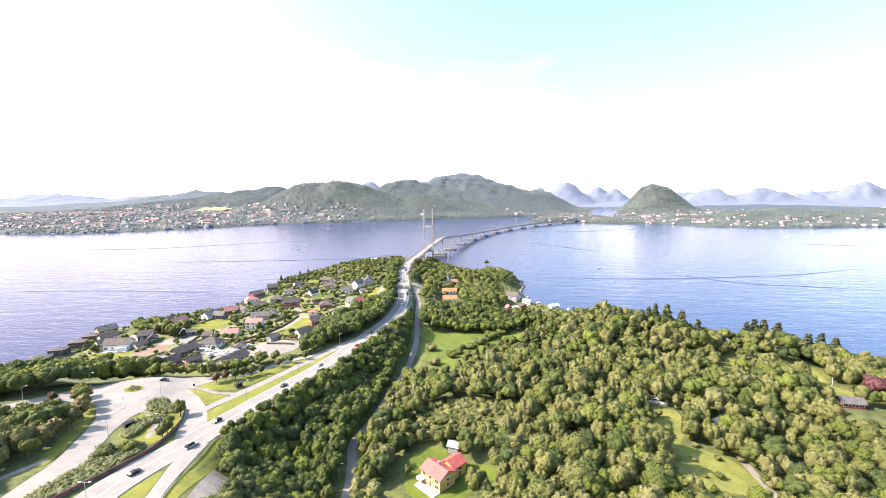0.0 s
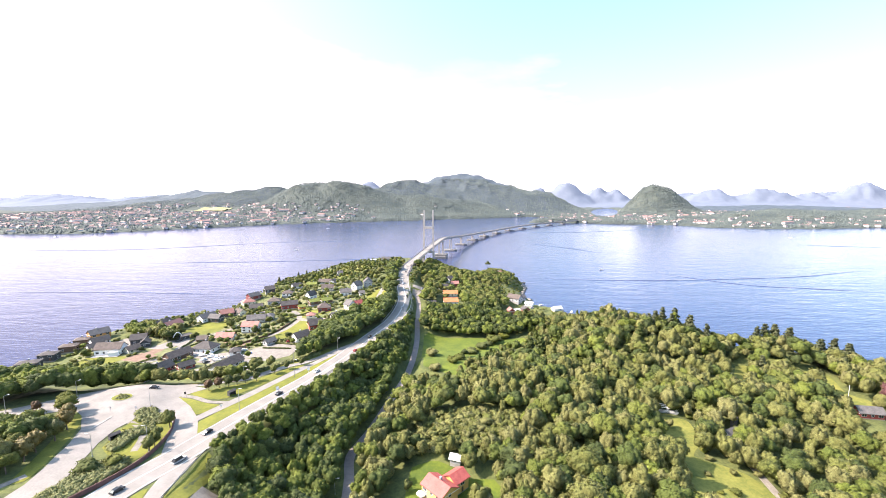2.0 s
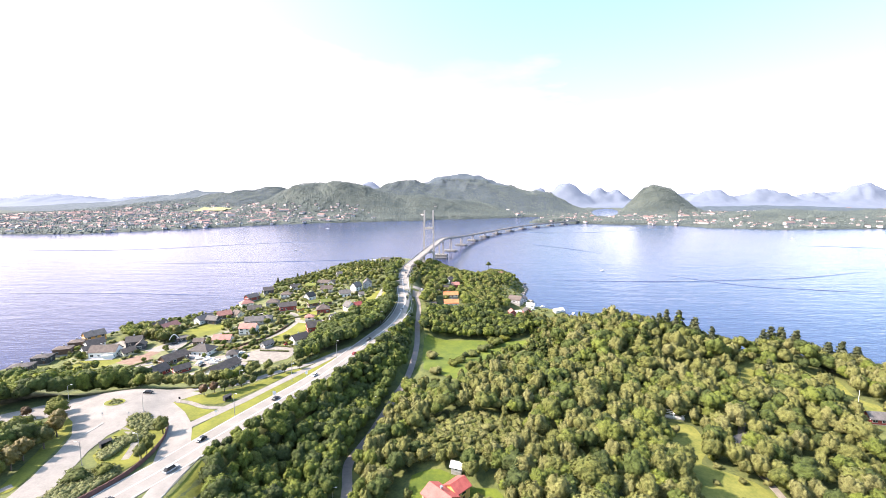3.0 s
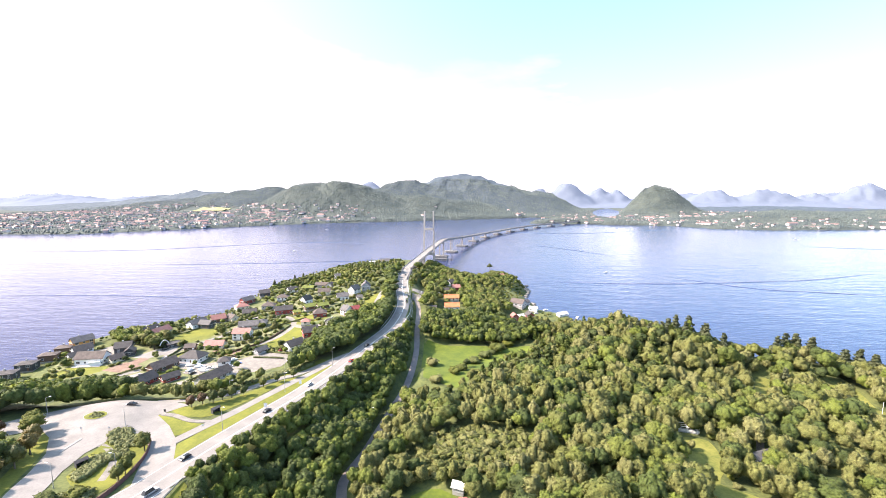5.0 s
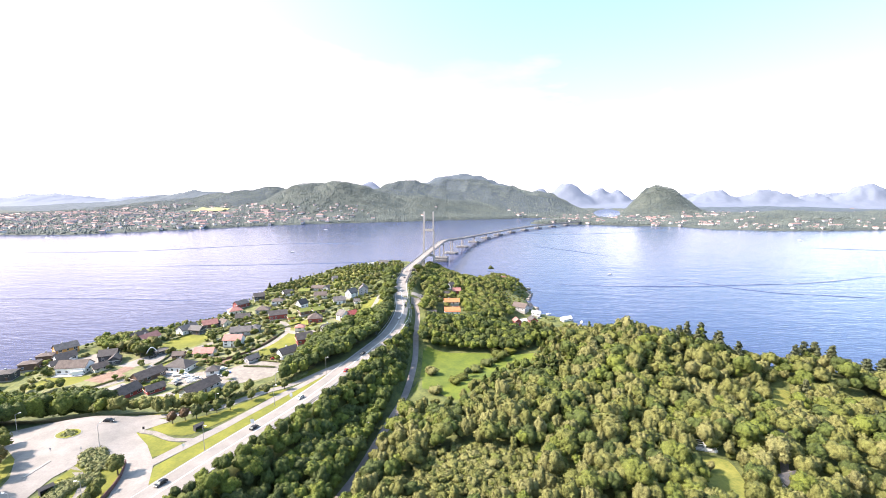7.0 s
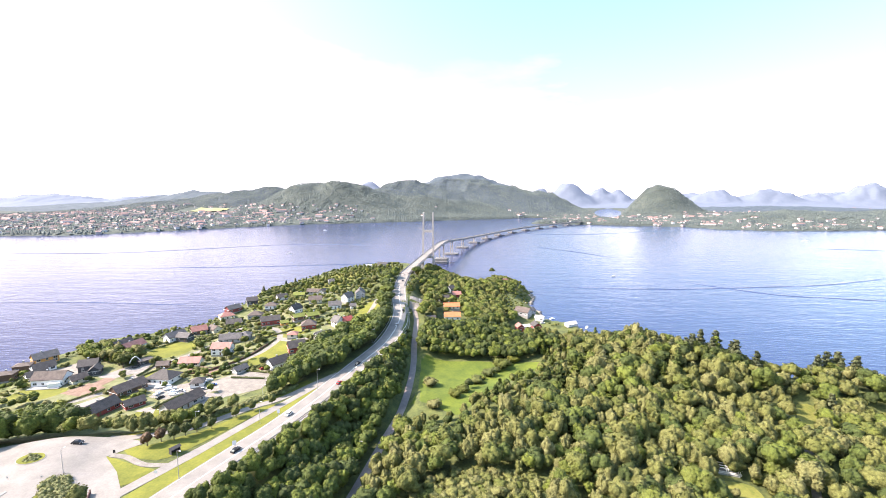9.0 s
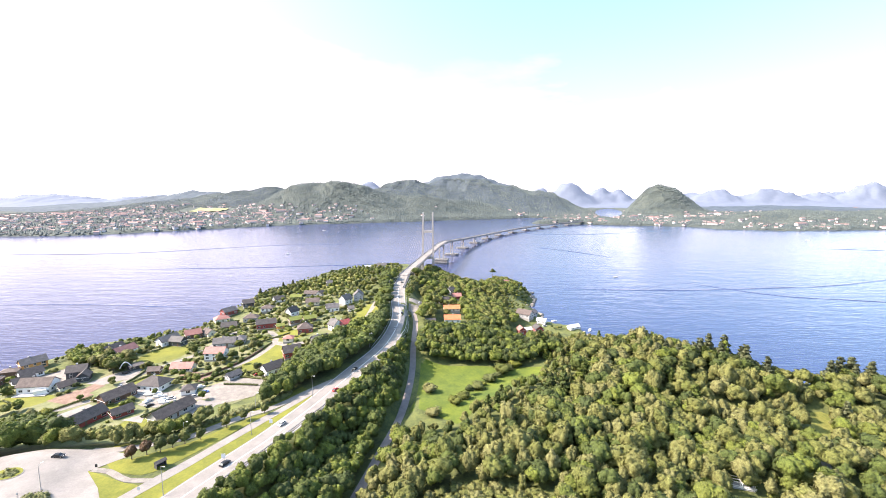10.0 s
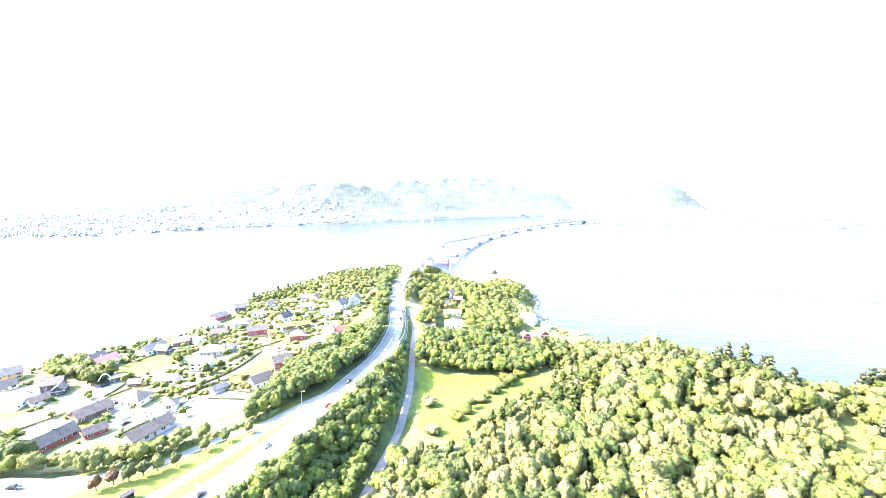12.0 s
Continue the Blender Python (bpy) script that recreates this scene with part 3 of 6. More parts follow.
YARDS = [[(-166, 283), (-146, 276), (-136, 292), (-150, 304), (-164, 298)], [(-142, 300), (-122, 280), (-106, 290), (-104, 304), (-114, 316), (-130, 312)], [(-262, 318), (-228, 305), (-222, 322), (-250, 336)],
         [(-206, 265), (-186, 260), (-178, 276), (-193, 284)], [(-135, 269), (-124, 266), (-121, 283), (-134, 286)], [(-162, 266), (-154, 273), (-149, 262)],
         [(-168, 322), (-146, 314), (-140, 320), (-164, 329)], [(-222, 290), (-206, 284), (-200, 296), (-216, 303)], [(-214, 300), (-205, 297), (-203, 308), (-212, 311)], [(-218, 312), (-206, 308), (-194, 322), (-200, 336), (-212, 326)]]
# lanes of the housing area
LANES = ([(-216, 268), (-198, 285), (-190, 300), (-196, 318), (-188, 340), (-178, 362), (-172, 395), (-168, 430)], [(-190, 300), (-160, 290), (-150, 285), (-128, 292), (-119, 310)],
             [(-152, 318), (-132, 345), (-128, 375), (-140, 400), (-160, 408)], [(-128, 375), (-112, 365), (-98, 368)], [(-66, 470), (-66, 440), (-70, 405), (-82, 398)])
for lane in LANES:
    tagged(new("lane", ribbon("lane", smooth_line([(*p, 0) for p in lane]), -2.3, 2.3, 0.17, GRAVEL)), "narrow pale lane between the gardens", "lane", kind="structure")
tagged(new("yard", patch("yard", YARDS[0], 0.2, GRAVEL)), "bright gravel yard with stored boats", "yard", kind="structure")
tagged(new("yard", patch("yard", YARDS[1], 0.18, GRAVEL)), "bare building plot of pale soil", "yard", kind="structure")
tagged(new("yard", patch("yard", YARDS[2], 0.18, GRAVEL)), "pale paved forecourt between houses", "yard", kind="structure")

EARTH = paint("bare_red_earth", (0.14, 0.085, 0.06), (0.24, 0.155, 0.115), 4, 0.95, 0.1, fine=0.7)
for ring in YARDS[6:9]:
    tagged(new("bed", patch("bed", ring, 0.2, EARTH, 2.0)), "bare reddish earth bed between the gardens", "earth bed", kind="structure")
for ring in YARDS[3:6] + YARDS[9:]:
    tagged(new("yard", patch("yard", ring, 0.19, ASPHALT, 2.0)), "grey paved yard beside the houses", "yard", kind="structure")

# grass strips, lawns and meadows
GRASS = {
    "median": ([(-108, 183), (-110, 188), (-105, 202), (-99.5, 215), (-93.5, 231), (-86, 249), (-75, 276), (-66, 294), (-64, 290), (-71, 272), (-80.5, 244), (-89, 220), (-96, 201), (-100, 187), (-103, 172)], "mown grass strip between the main road and the slip road"),
    "verge": ([(-133, 220), (-122, 220), (-112, 230), (-101, 245), (-90, 259), (-83, 266), (-90, 252), (-98, 236), (-103.5, 223), (-109, 212.5), (-115, 210.5), (-125, 213)], "mown grass with young trees and a footpath"),
    "corner": ([(-139, 214), (-129, 211), (-115, 206), (-108, 204), (-116, 195), (-127, 204)], "mown grass corner beside the junction"),
    "bank": ([(-104, 120), (-110, 110), (-100, 90), (-92, 105), (-99, 140)], "narrow grass wedge between road and ramp"),
    "slope": ([(-90, 116), (-84, 114), (-85, 150), (-92, 164), (-91, 145)], "steep grass bank below the ramp"),
    "strip": ([(-163, 191), (-155, 178), (-148, 163), (-143, 150), (-142, 142), (-146, 141), (-149, 150), (-154, 163), (-164, 182), (-167, 192)], "mown grass strip beside the road"),
    "island": ([(-134, 165), (-138, 181), (-137, 195), (-127, 192.5), (-120, 186.5), (-116, 176), (-115, 165), (-116, 156), (-121, 158), (-128, 160)], "mown grass on the long traffic island"),
    "field": ([(-17, 364), (-16.5, 335), (-17, 303), (-20, 288), (-8, 284), (4, 272), (9, 272), (20, 289), (33, 308), (52, 327), (68, 342), (70, 352), (52, 356), (10, 360)], "bright green meadow between hedges"),
    "garden": ([(-14, 179), (-6, 182), (1, 180), (11, 171), (20, 169), (22, 160), (13, 155), (2, 146), (-14, 153), (-15, 168)], "bright lawn round the house"),
    "glade": ([(110, 216), (122, 212), (118, 194), (109, 183), (116, 177), (126, 167), (125, 150), (108, 140), (88, 142), (89, 156), (99, 176), (101, 192)], "sunny rough meadow in the woods"),
    "pasture": ([(216, 264), (234, 260), (228, 238), (231, 226), (214, 210), (204, 216), (212, 236), (212, 254)], "sunny meadow on the slope"),
    "hollow": ([(187, 272), (196, 271), (182, 252), (164, 232), (158, 236), (174, 255)], "small grassy clearing"),
    "knoll": ([(-178, 560), (-150, 520), (-128, 545), (-105, 575), (-95, 620), (-120, 660), (-150, 648), (-172, 610)], "yellow-green rough grass on the knoll"),
    "lawn_a": ([(-190, 310), (-180, 296), (-176, 318), (-186, 330)], "small green garden lawn between houses"),
    "lawn_b": ([(-206, 340), (-188, 352), (-192, 385), (-212, 372), (-214, 350)], "small green garden lawn between houses"),
    "lawn_c": ([(-128, 322), (-110, 335), (-114, 366), (-128, 372), (-136, 345)], "garden lawn with a hedge round it"),
    "lawn_d": ([(-72, 396), (-60, 410), (-60, 450), (-72, 462), (-80, 430)], "small green garden lawn between houses"),
    "lawn_e": ([(-196, 262), (-180, 264), (-172, 282), (-188, 282)], "small green garden lawn between houses"),
    "lawn_f": ([(-146, 384), (-112, 376), (-100, 392), (-130, 404)], "small green garden lawn between houses"),
    "lawn_g": ([(-250, 278), (-228, 280), (-222, 296), (-246, 296)], "small green garden lawn between houses"),
    "lawn_h": ([(-160, 252), (-140, 256), (-146, 270), (-158, 268)], "small green garden lawn between houses"),
}
for name, (outline, label) in GRASS.items():
    rough = name in ("field", "glade", "pasture", "hollow", "knoll")
    tagged(new("lawn", patch("lawn", spline_ring(outline), 0.14, FIELD if name in ("field", "garden") else MEADOW if rough else LAWN)), label, "grass", kind="structure")
GARDEN = paint("garden_ground", (0.075, 0.1, 0.022), (0.2, 0.19, 0.1), 13, 0.95, 0.1, fine=2.2)
tagged(new("garden_ground", patch("garden_ground", spline_ring([(-262, 300), (-236, 268), (-190, 258), (-140, 256), (-108, 290), (-84, 350), (-72, 400), (-74, 470), (-92, 490), (-140, 520), (-192, 470), (-206, 430), (-215, 400), (-245, 345)]), 0.09, GARDEN)), "patchy ground of lawns and paving between the homes", "ground", kind="structure")
# the small round island and its kerb
for r, lift, mat, nm in ((4.8, 0.34, CONCRETE, "kerb"), (4.5, 0.42, LAWN, "lawn")):
    ring = [(-157.5 + r * math.cos(a), 207 + 0.8 * r * math.sin(a)) for a in np.linspace(0, 6.2832, 24, endpoint=False)]
    tagged(new(nm, patch(nm, ring, lift, mat, 2.0)), "round traffic island with low planting", "traffic island", kind="structure")
tagged(new("kerb", ribbon("kerb", smooth_line([(-149.5, 179.6, 0), (-149.6, 184, 0), (-149, 189.3, 0)], 2.0), -0.45, 0.45, 0.36, CONCRETE)), "narrow kerbed refuge between the lanes", "kerb", kind="structure")
tagged(new("footpath", ribbon("footpath", smooth_line([(-132, 213, 0), (-125, 212, 0), (-115, 207.5, 0), (-106, 208, 0)]), -1.2, 1.2, 0.19, GRAVEL)), "gravel footpath across the grass", "path", kind="structure")

# ---- the cable-stayed and floating bridge ----
ARC_R, ARC_AT, ARC_TURN = 1700.0, (-5.0, 842.0), 0.150


def bridge_at(s):
    """Place and heading on the bridge's line; s counts from the deep-water pier, negative towards the land."""
    if s >= 0:
        a = ARC_TURN + s / ARC_R
        return ARC_AT[0] + ARC_R * (math.cos(ARC_TURN) - math.cos(a)), ARC_AT[1] + ARC_R * (math.sin(a) - math.sin(ARC_TURN)), a
    return ARC_AT[0] + s * math.sin(ARC_TURN), ARC_AT[1] + s * math.cos(ARC_TURN), ARC_TURN


def deck_level(s):
    marks = [(-400, 28), (-285, 31.3), (-150, 35), (0, 37), (60, 34.5), (113, 30), (226, 22.5), (340, 17), (453, 13.5), (566, 11.5), (1100, 11), (1260, 12)]
    return float(np.interp(s, *zip(*marks)))


bridge = thing("bridge", pose(0, 0, 0), "long pale cable-stayed bridge that goes on floating on pontoons", "bridge")
line = [(*bridge_at(s)[:2], deck_level(s)) for s in np.arange(-285, 1251, 12.0)]
head = [tuple(p) for p in MAIN_ROAD[-2:]]
line = np.array(head + line)
line[0:2, 2] += 0.1
line = smooth_line(line, 8.0)
nrm = sides(line)


def deck_band(o0, o1, z0, z1):
    s = Shape()
    for k in range(len(line) - 1):
        a, b, na, nb = line[k], line[k + 1], nrm[k], nrm[k + 1]
        v = [(p[0] + n[0] * o, p[1] + n[1] * o, p[2] + z) for p, n in ((a, na), (b, nb)) for o, z in ((o0, z0), (o1, z0), (o1, z1), (o0, z1))]
        s.add(v, [(0, 4, 5, 1), (1, 5, 6, 2), (2, 6, 7, 3), (3, 7, 4, 0)])
    return s


part("deck", deck_band(-6.1, 6.1, -0.5, 0.2), CONCRETE, bridge)
part("girder", deck_band(-4.0, 4.0, -3.0, -0.45), PALE_CONCRETE, bridge, "pale grey box girder")
part("road_surface", deck_band(-4.9, 4.2, 0.2, 0.26), ASPHALT, bridge, "bleached asphalt surface")
for o in (-6.0, 4.4, 5.9):
    part("railing", deck_band(o, o + 0.14, 0.35, 1.3), CABLE, bridge, "dull grey steel railing")
    if o < 5:
        continue
    for k in range(0, 60, 2):
        x, y, z = line[k]
        part("railing_post", Shape().box(-0.06, 0.06, -0.06, 0.06, 0.1, 1.0, pose(x + nrm[k][0] * o, y + nrm[k][1] * o, z)), STEEL, bridge)
px_, py_, pa = bridge_at(-146)
px_ += 2.6
top = 99.3
for side in (-1, 1):
    foot, neck = Vector((px_ + side * 8.4 * math.cos(pa), py_ - side * 8.4 * math.sin(pa), -2)), Vector((px_ + side * 7.0 * math.cos(pa), py_ - side * 7.0 * math.sin(pa), top))
    leg = Shape()
    for a, b, w in ((foot, foot.lerp(neck, 0.36), 1.6), (foot.lerp(neck, 0.36), neck, 1.2)):
        m0, m1 = pose(*a, 0, 0, -math.degrees(pa)), pose(*b, 0, 0, -math.degrees(pa))
        c = [(-w, -w, 0), (w, -w, 0), (w, w, 0), (-w, w, 0)]
        leg.add([m0 @ Vector(p) for p in c] + [m1 @ Vector(0.92 * Vector(p)) for p in c], [(3, 2, 1, 0), (4, 5, 6, 7), (0, 1, 5, 4), (1, 2, 6, 5), (2, 3, 7, 6), (3, 0, 4, 7)])
    part("pylon_leg", leg, PALE_CONCRETE, bridge, "tall pale concrete pylon leg")
for z, w in ((32.0, 7.8), (71.0, 7.0)):
    part("cross_beam", Shape().box(-w, w, -1.5, 1.5, z - 1.8, z + 1.8, pose(px_, py_, 0, 0, 0, -math.degrees(pa))), PALE_CONCRETE, bridge)
for side in (-1, 1):
    for i in range(6):
        z = 96 - 4.2 * i
        k = z / top
        a = Vector((px_ + side * (8.4 - 1.4 * k) * math.cos(pa), py_ - side * (8.4 - 1.4 * k) * math.sin(pa), z))
        for way in (-1, 1):
            s = -146 + way * (126 - 21 * i)
            x, y, h = bridge_at(s)
            b = (x + side * 7.4 * math.cos(h), y - side * 7.4 * math.sin(h), deck_level(s))
            part("stay_cable", Shape().tube(a, b, 0.05, sides=5), CABLE, bridge)
for s in (-272, -250, -228, -206, -184):
    x, y, h = bridge_at(s)
    z = max(ground(x, y), -2) - 1
    part("pier", Shape().box(-4, 4, -0.8, 0.8, z, deck_level(s) - 3.5, pose(x, y, 0, 0, 0, -math.degrees(h))), PALE_CONCRETE, bridge)
x, y, h = bridge_at(0)
m = pose(x, y, 0, 0, 0, -math.degrees(h))
part("pier_base", Shape().box(-12, 12, -10, 10, -3, 8.5, m), WET_CONCRETE, bridge, "massive concrete pier base standing in the water")
part("fender", Shape().box(-12.6, 12.6, -10.6, 10.6, 3.2, 4.6, m), PALE_CONCRETE, bridge)
part("pier", Shape().box(-5, -2.6, -1.6, 1.6, 8, 33.5, m).box(2.6, 5, -1.6, 1.6, 8, 33.5, m).box(-5.4, 5.4, -2, 2, 31, 33.6, m), PALE_CONCRETE, bridge)
for k in range(1, 11):
    x, y, h = bridge_at(113.25 * k)
    m = pose(x, y, 0, 0, 0, -math.degrees(h))
    o = [(-14, -6), (-10, -9.5), (10, -9.5), (14, -6), (14, 6), (10, 9.5), (-10, 9.5), (-14, 6)]
    pontoon = part("pontoon", Shape().add([m @ Vector((*p, z)) for z in (-2, 2.8) for p in o], [tuple(range(7, -1, -1)), tuple(range(8, 16))] + [(i, (i + 1) % 8, 8 + (i + 1) % 8, 8 + i) for i in range(8)]),
                   WET_CONCRETE, bridge, "dark grey concrete pontoon afloat")
    part("column", Shape().box(-2.6, -0.9, -1.2, 1.2, 2.75, deck_level(113.25 * k) - 2.9, m).box(0.9, 2.6, -1.2, 1.2, 2.75, deck_level(113.25 * k) - 2.9, m), PALE_CONCRETE, pontoon)


# ---- houses ----
WINDOW = {}
for w, h in ((1.2, 1.2), (2.0, 1.3)):
    fr = Shape().box(-w / 2 - 0.1, w / 2 + 0.1, -0.05, 0.03, -h / 2 - 0.1, h / 2 + 0.1).mesh("window", TRIM)
    gl = Shape()
    for a, b in ((-w / 2, -0.04), (0.04, w / 2)):
        gl.box(a, b, -0.075, -0.051, -h / 2, h / 2)
    WINDOW[w] = (fr, gl.mesh("pane", PANE))
DOOR = Shape().box(-0.5, 0.5, -0.08, 0.03, 0, 2.1).mesh("door", WALLS["brown"])
house_rng = random.Random(4)
PLOTS = []


def house(x, y, turn, length, width, wall, roof, label, height=3.0, style="gable", rise=None, chimney=True, name="house", category="house", z=None, terrace=False):
    """A wooden house whose ridge runs along its own x axis."""
    a, b = length / 2, width / 2
    PLOTS.append((x, y, math.hypot(a, b) * 0.85 + 1.5))
    t = radians(turn)
    corners = [ground(x + u * a * math.cos(t) - v * b * math.sin(t), y + u * a * math.sin(t) + v * b * math.cos(t)) for u in (-1, 1) for v in (-1, 1)]
    base = (sum(corners) / 4 + max(corners)) / 2 + 0.25 if z is None else z
    low = min(corners) - base - 0.3
    rise = rise if rise is not None else {"gable": 0.38, "hip": 0.34, "flat": 0.03, "turf": 0.3}.get(style, 0.36) * width
    ob = thing(name, pose(x, y, base, 0, 0, turn), label, category)
    wm_, rm = WALLS[wall], ROOFS[roof]
    part("foundation", Shape().box(-a + 0.05, a - 0.05, -b + 0.05, b - 0.05, low, 0.3), CONCRETE, ob)
    body = Shape()
    if style in ("gable", "turf"):
        v = [(-a, -b, 0.3), (a, -b, 0.3), (a, b, 0.3), (-a, b, 0.3), (-a, -b, height), (a, -b, height), (a, b, height), (-a, b, height), (-a, 0, height + rise), (a, 0, height + rise)]
        body.add(v, [(0, 1, 5, 4), (2, 3, 7, 6), (1, 2, 6, 9, 5), (3, 0, 4, 8, 7), (4, 5, 9, 8), (6, 7, 8, 9), (3, 2, 1, 0)])
    else:
        body.box(-a, a, -b, b, 0.3, height)
    part("wall", body, wm_, ob)
    rf, o, th = Shape(), 0.55, 0.28
    if style in ("gable", "turf"):
        k = rise / b
        for s in (-1, 1):
            e0, e1 = (-a - o, s * (b + o), height - k * o + 0.02), (a + o, s * (b + o), height - k * o + 0.02)
            r0, r1 = (-a - o, 0, height + rise + 0.02), (a + o, 0, height + rise + 0.02)
            up = lambda p: (p[0], p[1], p[2] + th)
            q = [e0, e1, r1, r0, up(e0), up(e1), up(r1), up(r0)]
            f = [(3, 2, 1, 0), (4, 5, 6, 7), (0, 1, 5, 4), (1, 2, 6, 5), (3, 0, 4, 7)]
            rf.add(q, f if s < 0 else [g[::-1] for g in f])
        roof_ob = part("roof", rf, rm, ob)
        for u in (-a - o - 0.04, a + o - 0.02):
            part("fascia", Shape().box(u, u + 0.06, -b - o, b + o, height - k * o - 0.05, height - k * o + 0.12), TRIM, roof_ob)
    elif style == "hip":
        r = max(a - b, 0.3)
        v = [(-a - o, -b - o, height), (a + o, -b - o, height), (a + o, b + o, height), (-a - o, b + o, height)]
        v += [(p[0], p[1], height + 0.2) for p in v] + [(-r, 0, height + 0.2 + rise), (r, 0, height + 0.2 + rise)]
        rf.add(v, [(3, 2, 1, 0), (0, 1, 5, 4), (1, 2, 6, 5), (2, 3, 7, 6), (3, 0, 4, 7), (4, 5, 9, 8), (5, 6, 9), (6, 7, 8, 9), (7, 4, 8)])
        part("roof", rf, rm, ob)
    else:
        part("roof", rf.box(-a - o, a + o, -b - o, b + o, height, height + 0.35), rm, ob)
    if chimney:
        cx = house_rng.uniform(-0.4, 0.4) * a
        cz = height + rise * (0.9 if style != "flat" else 1)
        ch = part("chimney", Shape().box(cx - 0.4, cx + 0.4, 0.3, 1.1, height + 0.2, cz + 1.1), CONCRETE, ob)
        part("chimney_cap", Shape().box(cx - 0.5, cx + 0.5, 0.2, 1.2, cz + 1.1, cz + 1.22), STEEL, ch)
    floors = [1.65] if height < 4.5 else [1.65, height - 1.35]
    for zz in floors:
        for s in (-1, 1):
            n = max(1, int(length / 3.6))
            for i in range(n):
                u = -a + length * (i + 0.5) / n
                if s < 0 and zz == 1.65 and i == n // 2 and name == "house":
                    link("door", DOOR, ob, at=pose(u, -b, 0.3))
                    continue
                w = 2.0 if (i + int(length)) % 2 else 1.2
                win = link("window", WINDOW[w][0], ob, at=pose(u, s * b, zz + 0.2, 0, 0, 0 if s < 0 else 180))
                link("pane", WINDOW[w][1], win)
            m = max(1, int(width / 4.5))
            for i in range(m):
                v_ = -b + width * (i + 0.5) / m
                win = link("window", WINDOW[1.2][0], ob, at=pose(s * a, v_, zz + 0.2, 0, 0, 90 if s > 0 else -90))
                link("pane", WINDOW[1.2][1], win)
    if terrace:
        part("terrace", Shape().box(-a, a, -b - 4, -b - 0.02, -0.1, 0.25), PALE_CONCRETE, ob, "pale paved terrace")
    return ob


# housing area on the western headland
house(-273, 336, 58, 13, 8, "orange", "grey", "orange wooden house with a grey tiled roof by the water", 4.8)
house(-262, 323, 58, 11, 7, "white", "dark", "white house wing with a dark roof", 3.2, chimney=False)
house(-256, 312, 58, 10, 6, "white", "dark", "low white garage with a dark roof", 2.6, chimney=False, name="garage", category="garage")
house(-238, 303, 8, 17, 9, "white", "brown", "long white house with a brown-grey tiled roof", 4.4, terrace=True)
house(-231, 322, 25, 10, 8, "dark", "dark", "dark stained house with a tall gable", 4.6)
house(-223, 317, 115, 7, 6, "dark", "dark", "dark gabled wing beside the carport", 3.4, chimney=False)
house(-224, 305, 62, 8, 6, "cream", "brown", "pale garage building with a brown roof", 2.8, chimney=False, name="garage", category="garage")
house(-227, 356, 75, 14, 8, "white", "pink", "white house with a faded red tiled roof", 4.4)
house(-238, 360, 78, 13, 8, "grey", "dark", "grey house with a dark roof near the shore", 4.2)
house(-203, 334, 55, 8, 6, "dark", "dark", "dark carport with a flat roof", 2.6, style="flat", chimney=False, name="carport", category="carport")
house(-171, 305, -8, 15, 11, "white", "dark", "large white house with a dark hipped roof", 3.4, style="hip", terrace=True)
house(-186, 327, 10, 7, 5, "brown", "brown", "small brown outbuilding with tiled roof", 2.5, chimney=False, name="shed", category="shed")
house(-182, 290, 66, 16, 8, "brown", "brown", "long red-brown house with a brown tiled roof", 3.2)
house(-180, 263, 74, 21, 8.5, "red", "dark", "long dark-roofed house with red gables", 3.0)
house(-166, 272, 53, 9, 5.5, "red", "dark", "red garage with a dark roof", 2.6, chimney=False, name="garage", category="garage")
house(-138, 269, 70, 20, 8, "grey", "brown", "long grey house with a brown-grey roof", 3.2)
house(-146, 297, 20, 7, 7, "white", "dark", "white garage with a dark hipped roof", 2.7, style="hip", chimney=False, name="garage", category="garage")
house(-129, 314, 60, 8, 5, "grey", "grey", "small grey garage with a grey roof", 2.5, chimney=False, name="garage", category="garage")
house(-170, 331, 4, 13, 7, "cream", "pink", "low pale house with a faded red roof", 2.8)
house(-159, 351, 2, 13, 8, "white", "pink", "two-storey white house with a faded red roof", 5.2)
house(-164, 373, 17, 15, 8, "grey", "grey", "grey house with a long grey roof", 3.2)
house(-155, 378, 100, 9, 7, "grey", "grey", "grey house wing with a hipped roof", 3.2, style="hip", chimney=False)
house(-212, 381, 65, 14, 8, "white", "grey", "white house with grey roofs", 3.8)
house(-203, 379, -10, 10, 7, "dark", "grey", "dark house wing with a grey roof", 3.8, chimney=False)
house(-204, 400, 40, 11, 8, "brown", "pink", "brown house with a faded red roof", 3.4)
house(-194, 405, -30, 9, 7, "cream", "brown", "pale house with a brown roof", 3.0)
house(-208, 466, 60, 13, 8, "red", "grey", "red house with a grey roof near the shore", 3.8)
house(-205, 447, 40, 12, 9, "cream", "pink", "pale house with a faded red roof", 3.0, style="hip")
house(-197, 484, 30, 10, 8, "dark", "dark", "dark house with a black roof", 3.6)
house(-170, 466, 10, 11, 8, "white", "brown", "white house with a brown hipped roof", 3.0, style="hip")
house(-169, 491, 40, 10, 7, "white", "dark", "white house with a dark gabled roof", 3.2)
house(-177, 446, 10, 12, 9, "grey", "brown", "grey house with a brown hipped roof", 3.4, style="hip")
house(-150, 414, 25, 15, 8, "red", "dark", "long red house with a dark roof on a white base", 4.2)
house(-137, 411, 30, 6, 5, "orange", "turf", "small orange-brown cabin with a turf roof", 2.6, style="turf", chimney=False, name="cabin", category="cabin")
house(-136, 437, 60, 9, 7, "white", "dark", "white house with a tall gable and dark roof", 4.2, rise=3.6)
house(-126, 417, 35, 11, 7, "brown", "turf", "dark brown house with a turf roof", 3.2, style="turf")
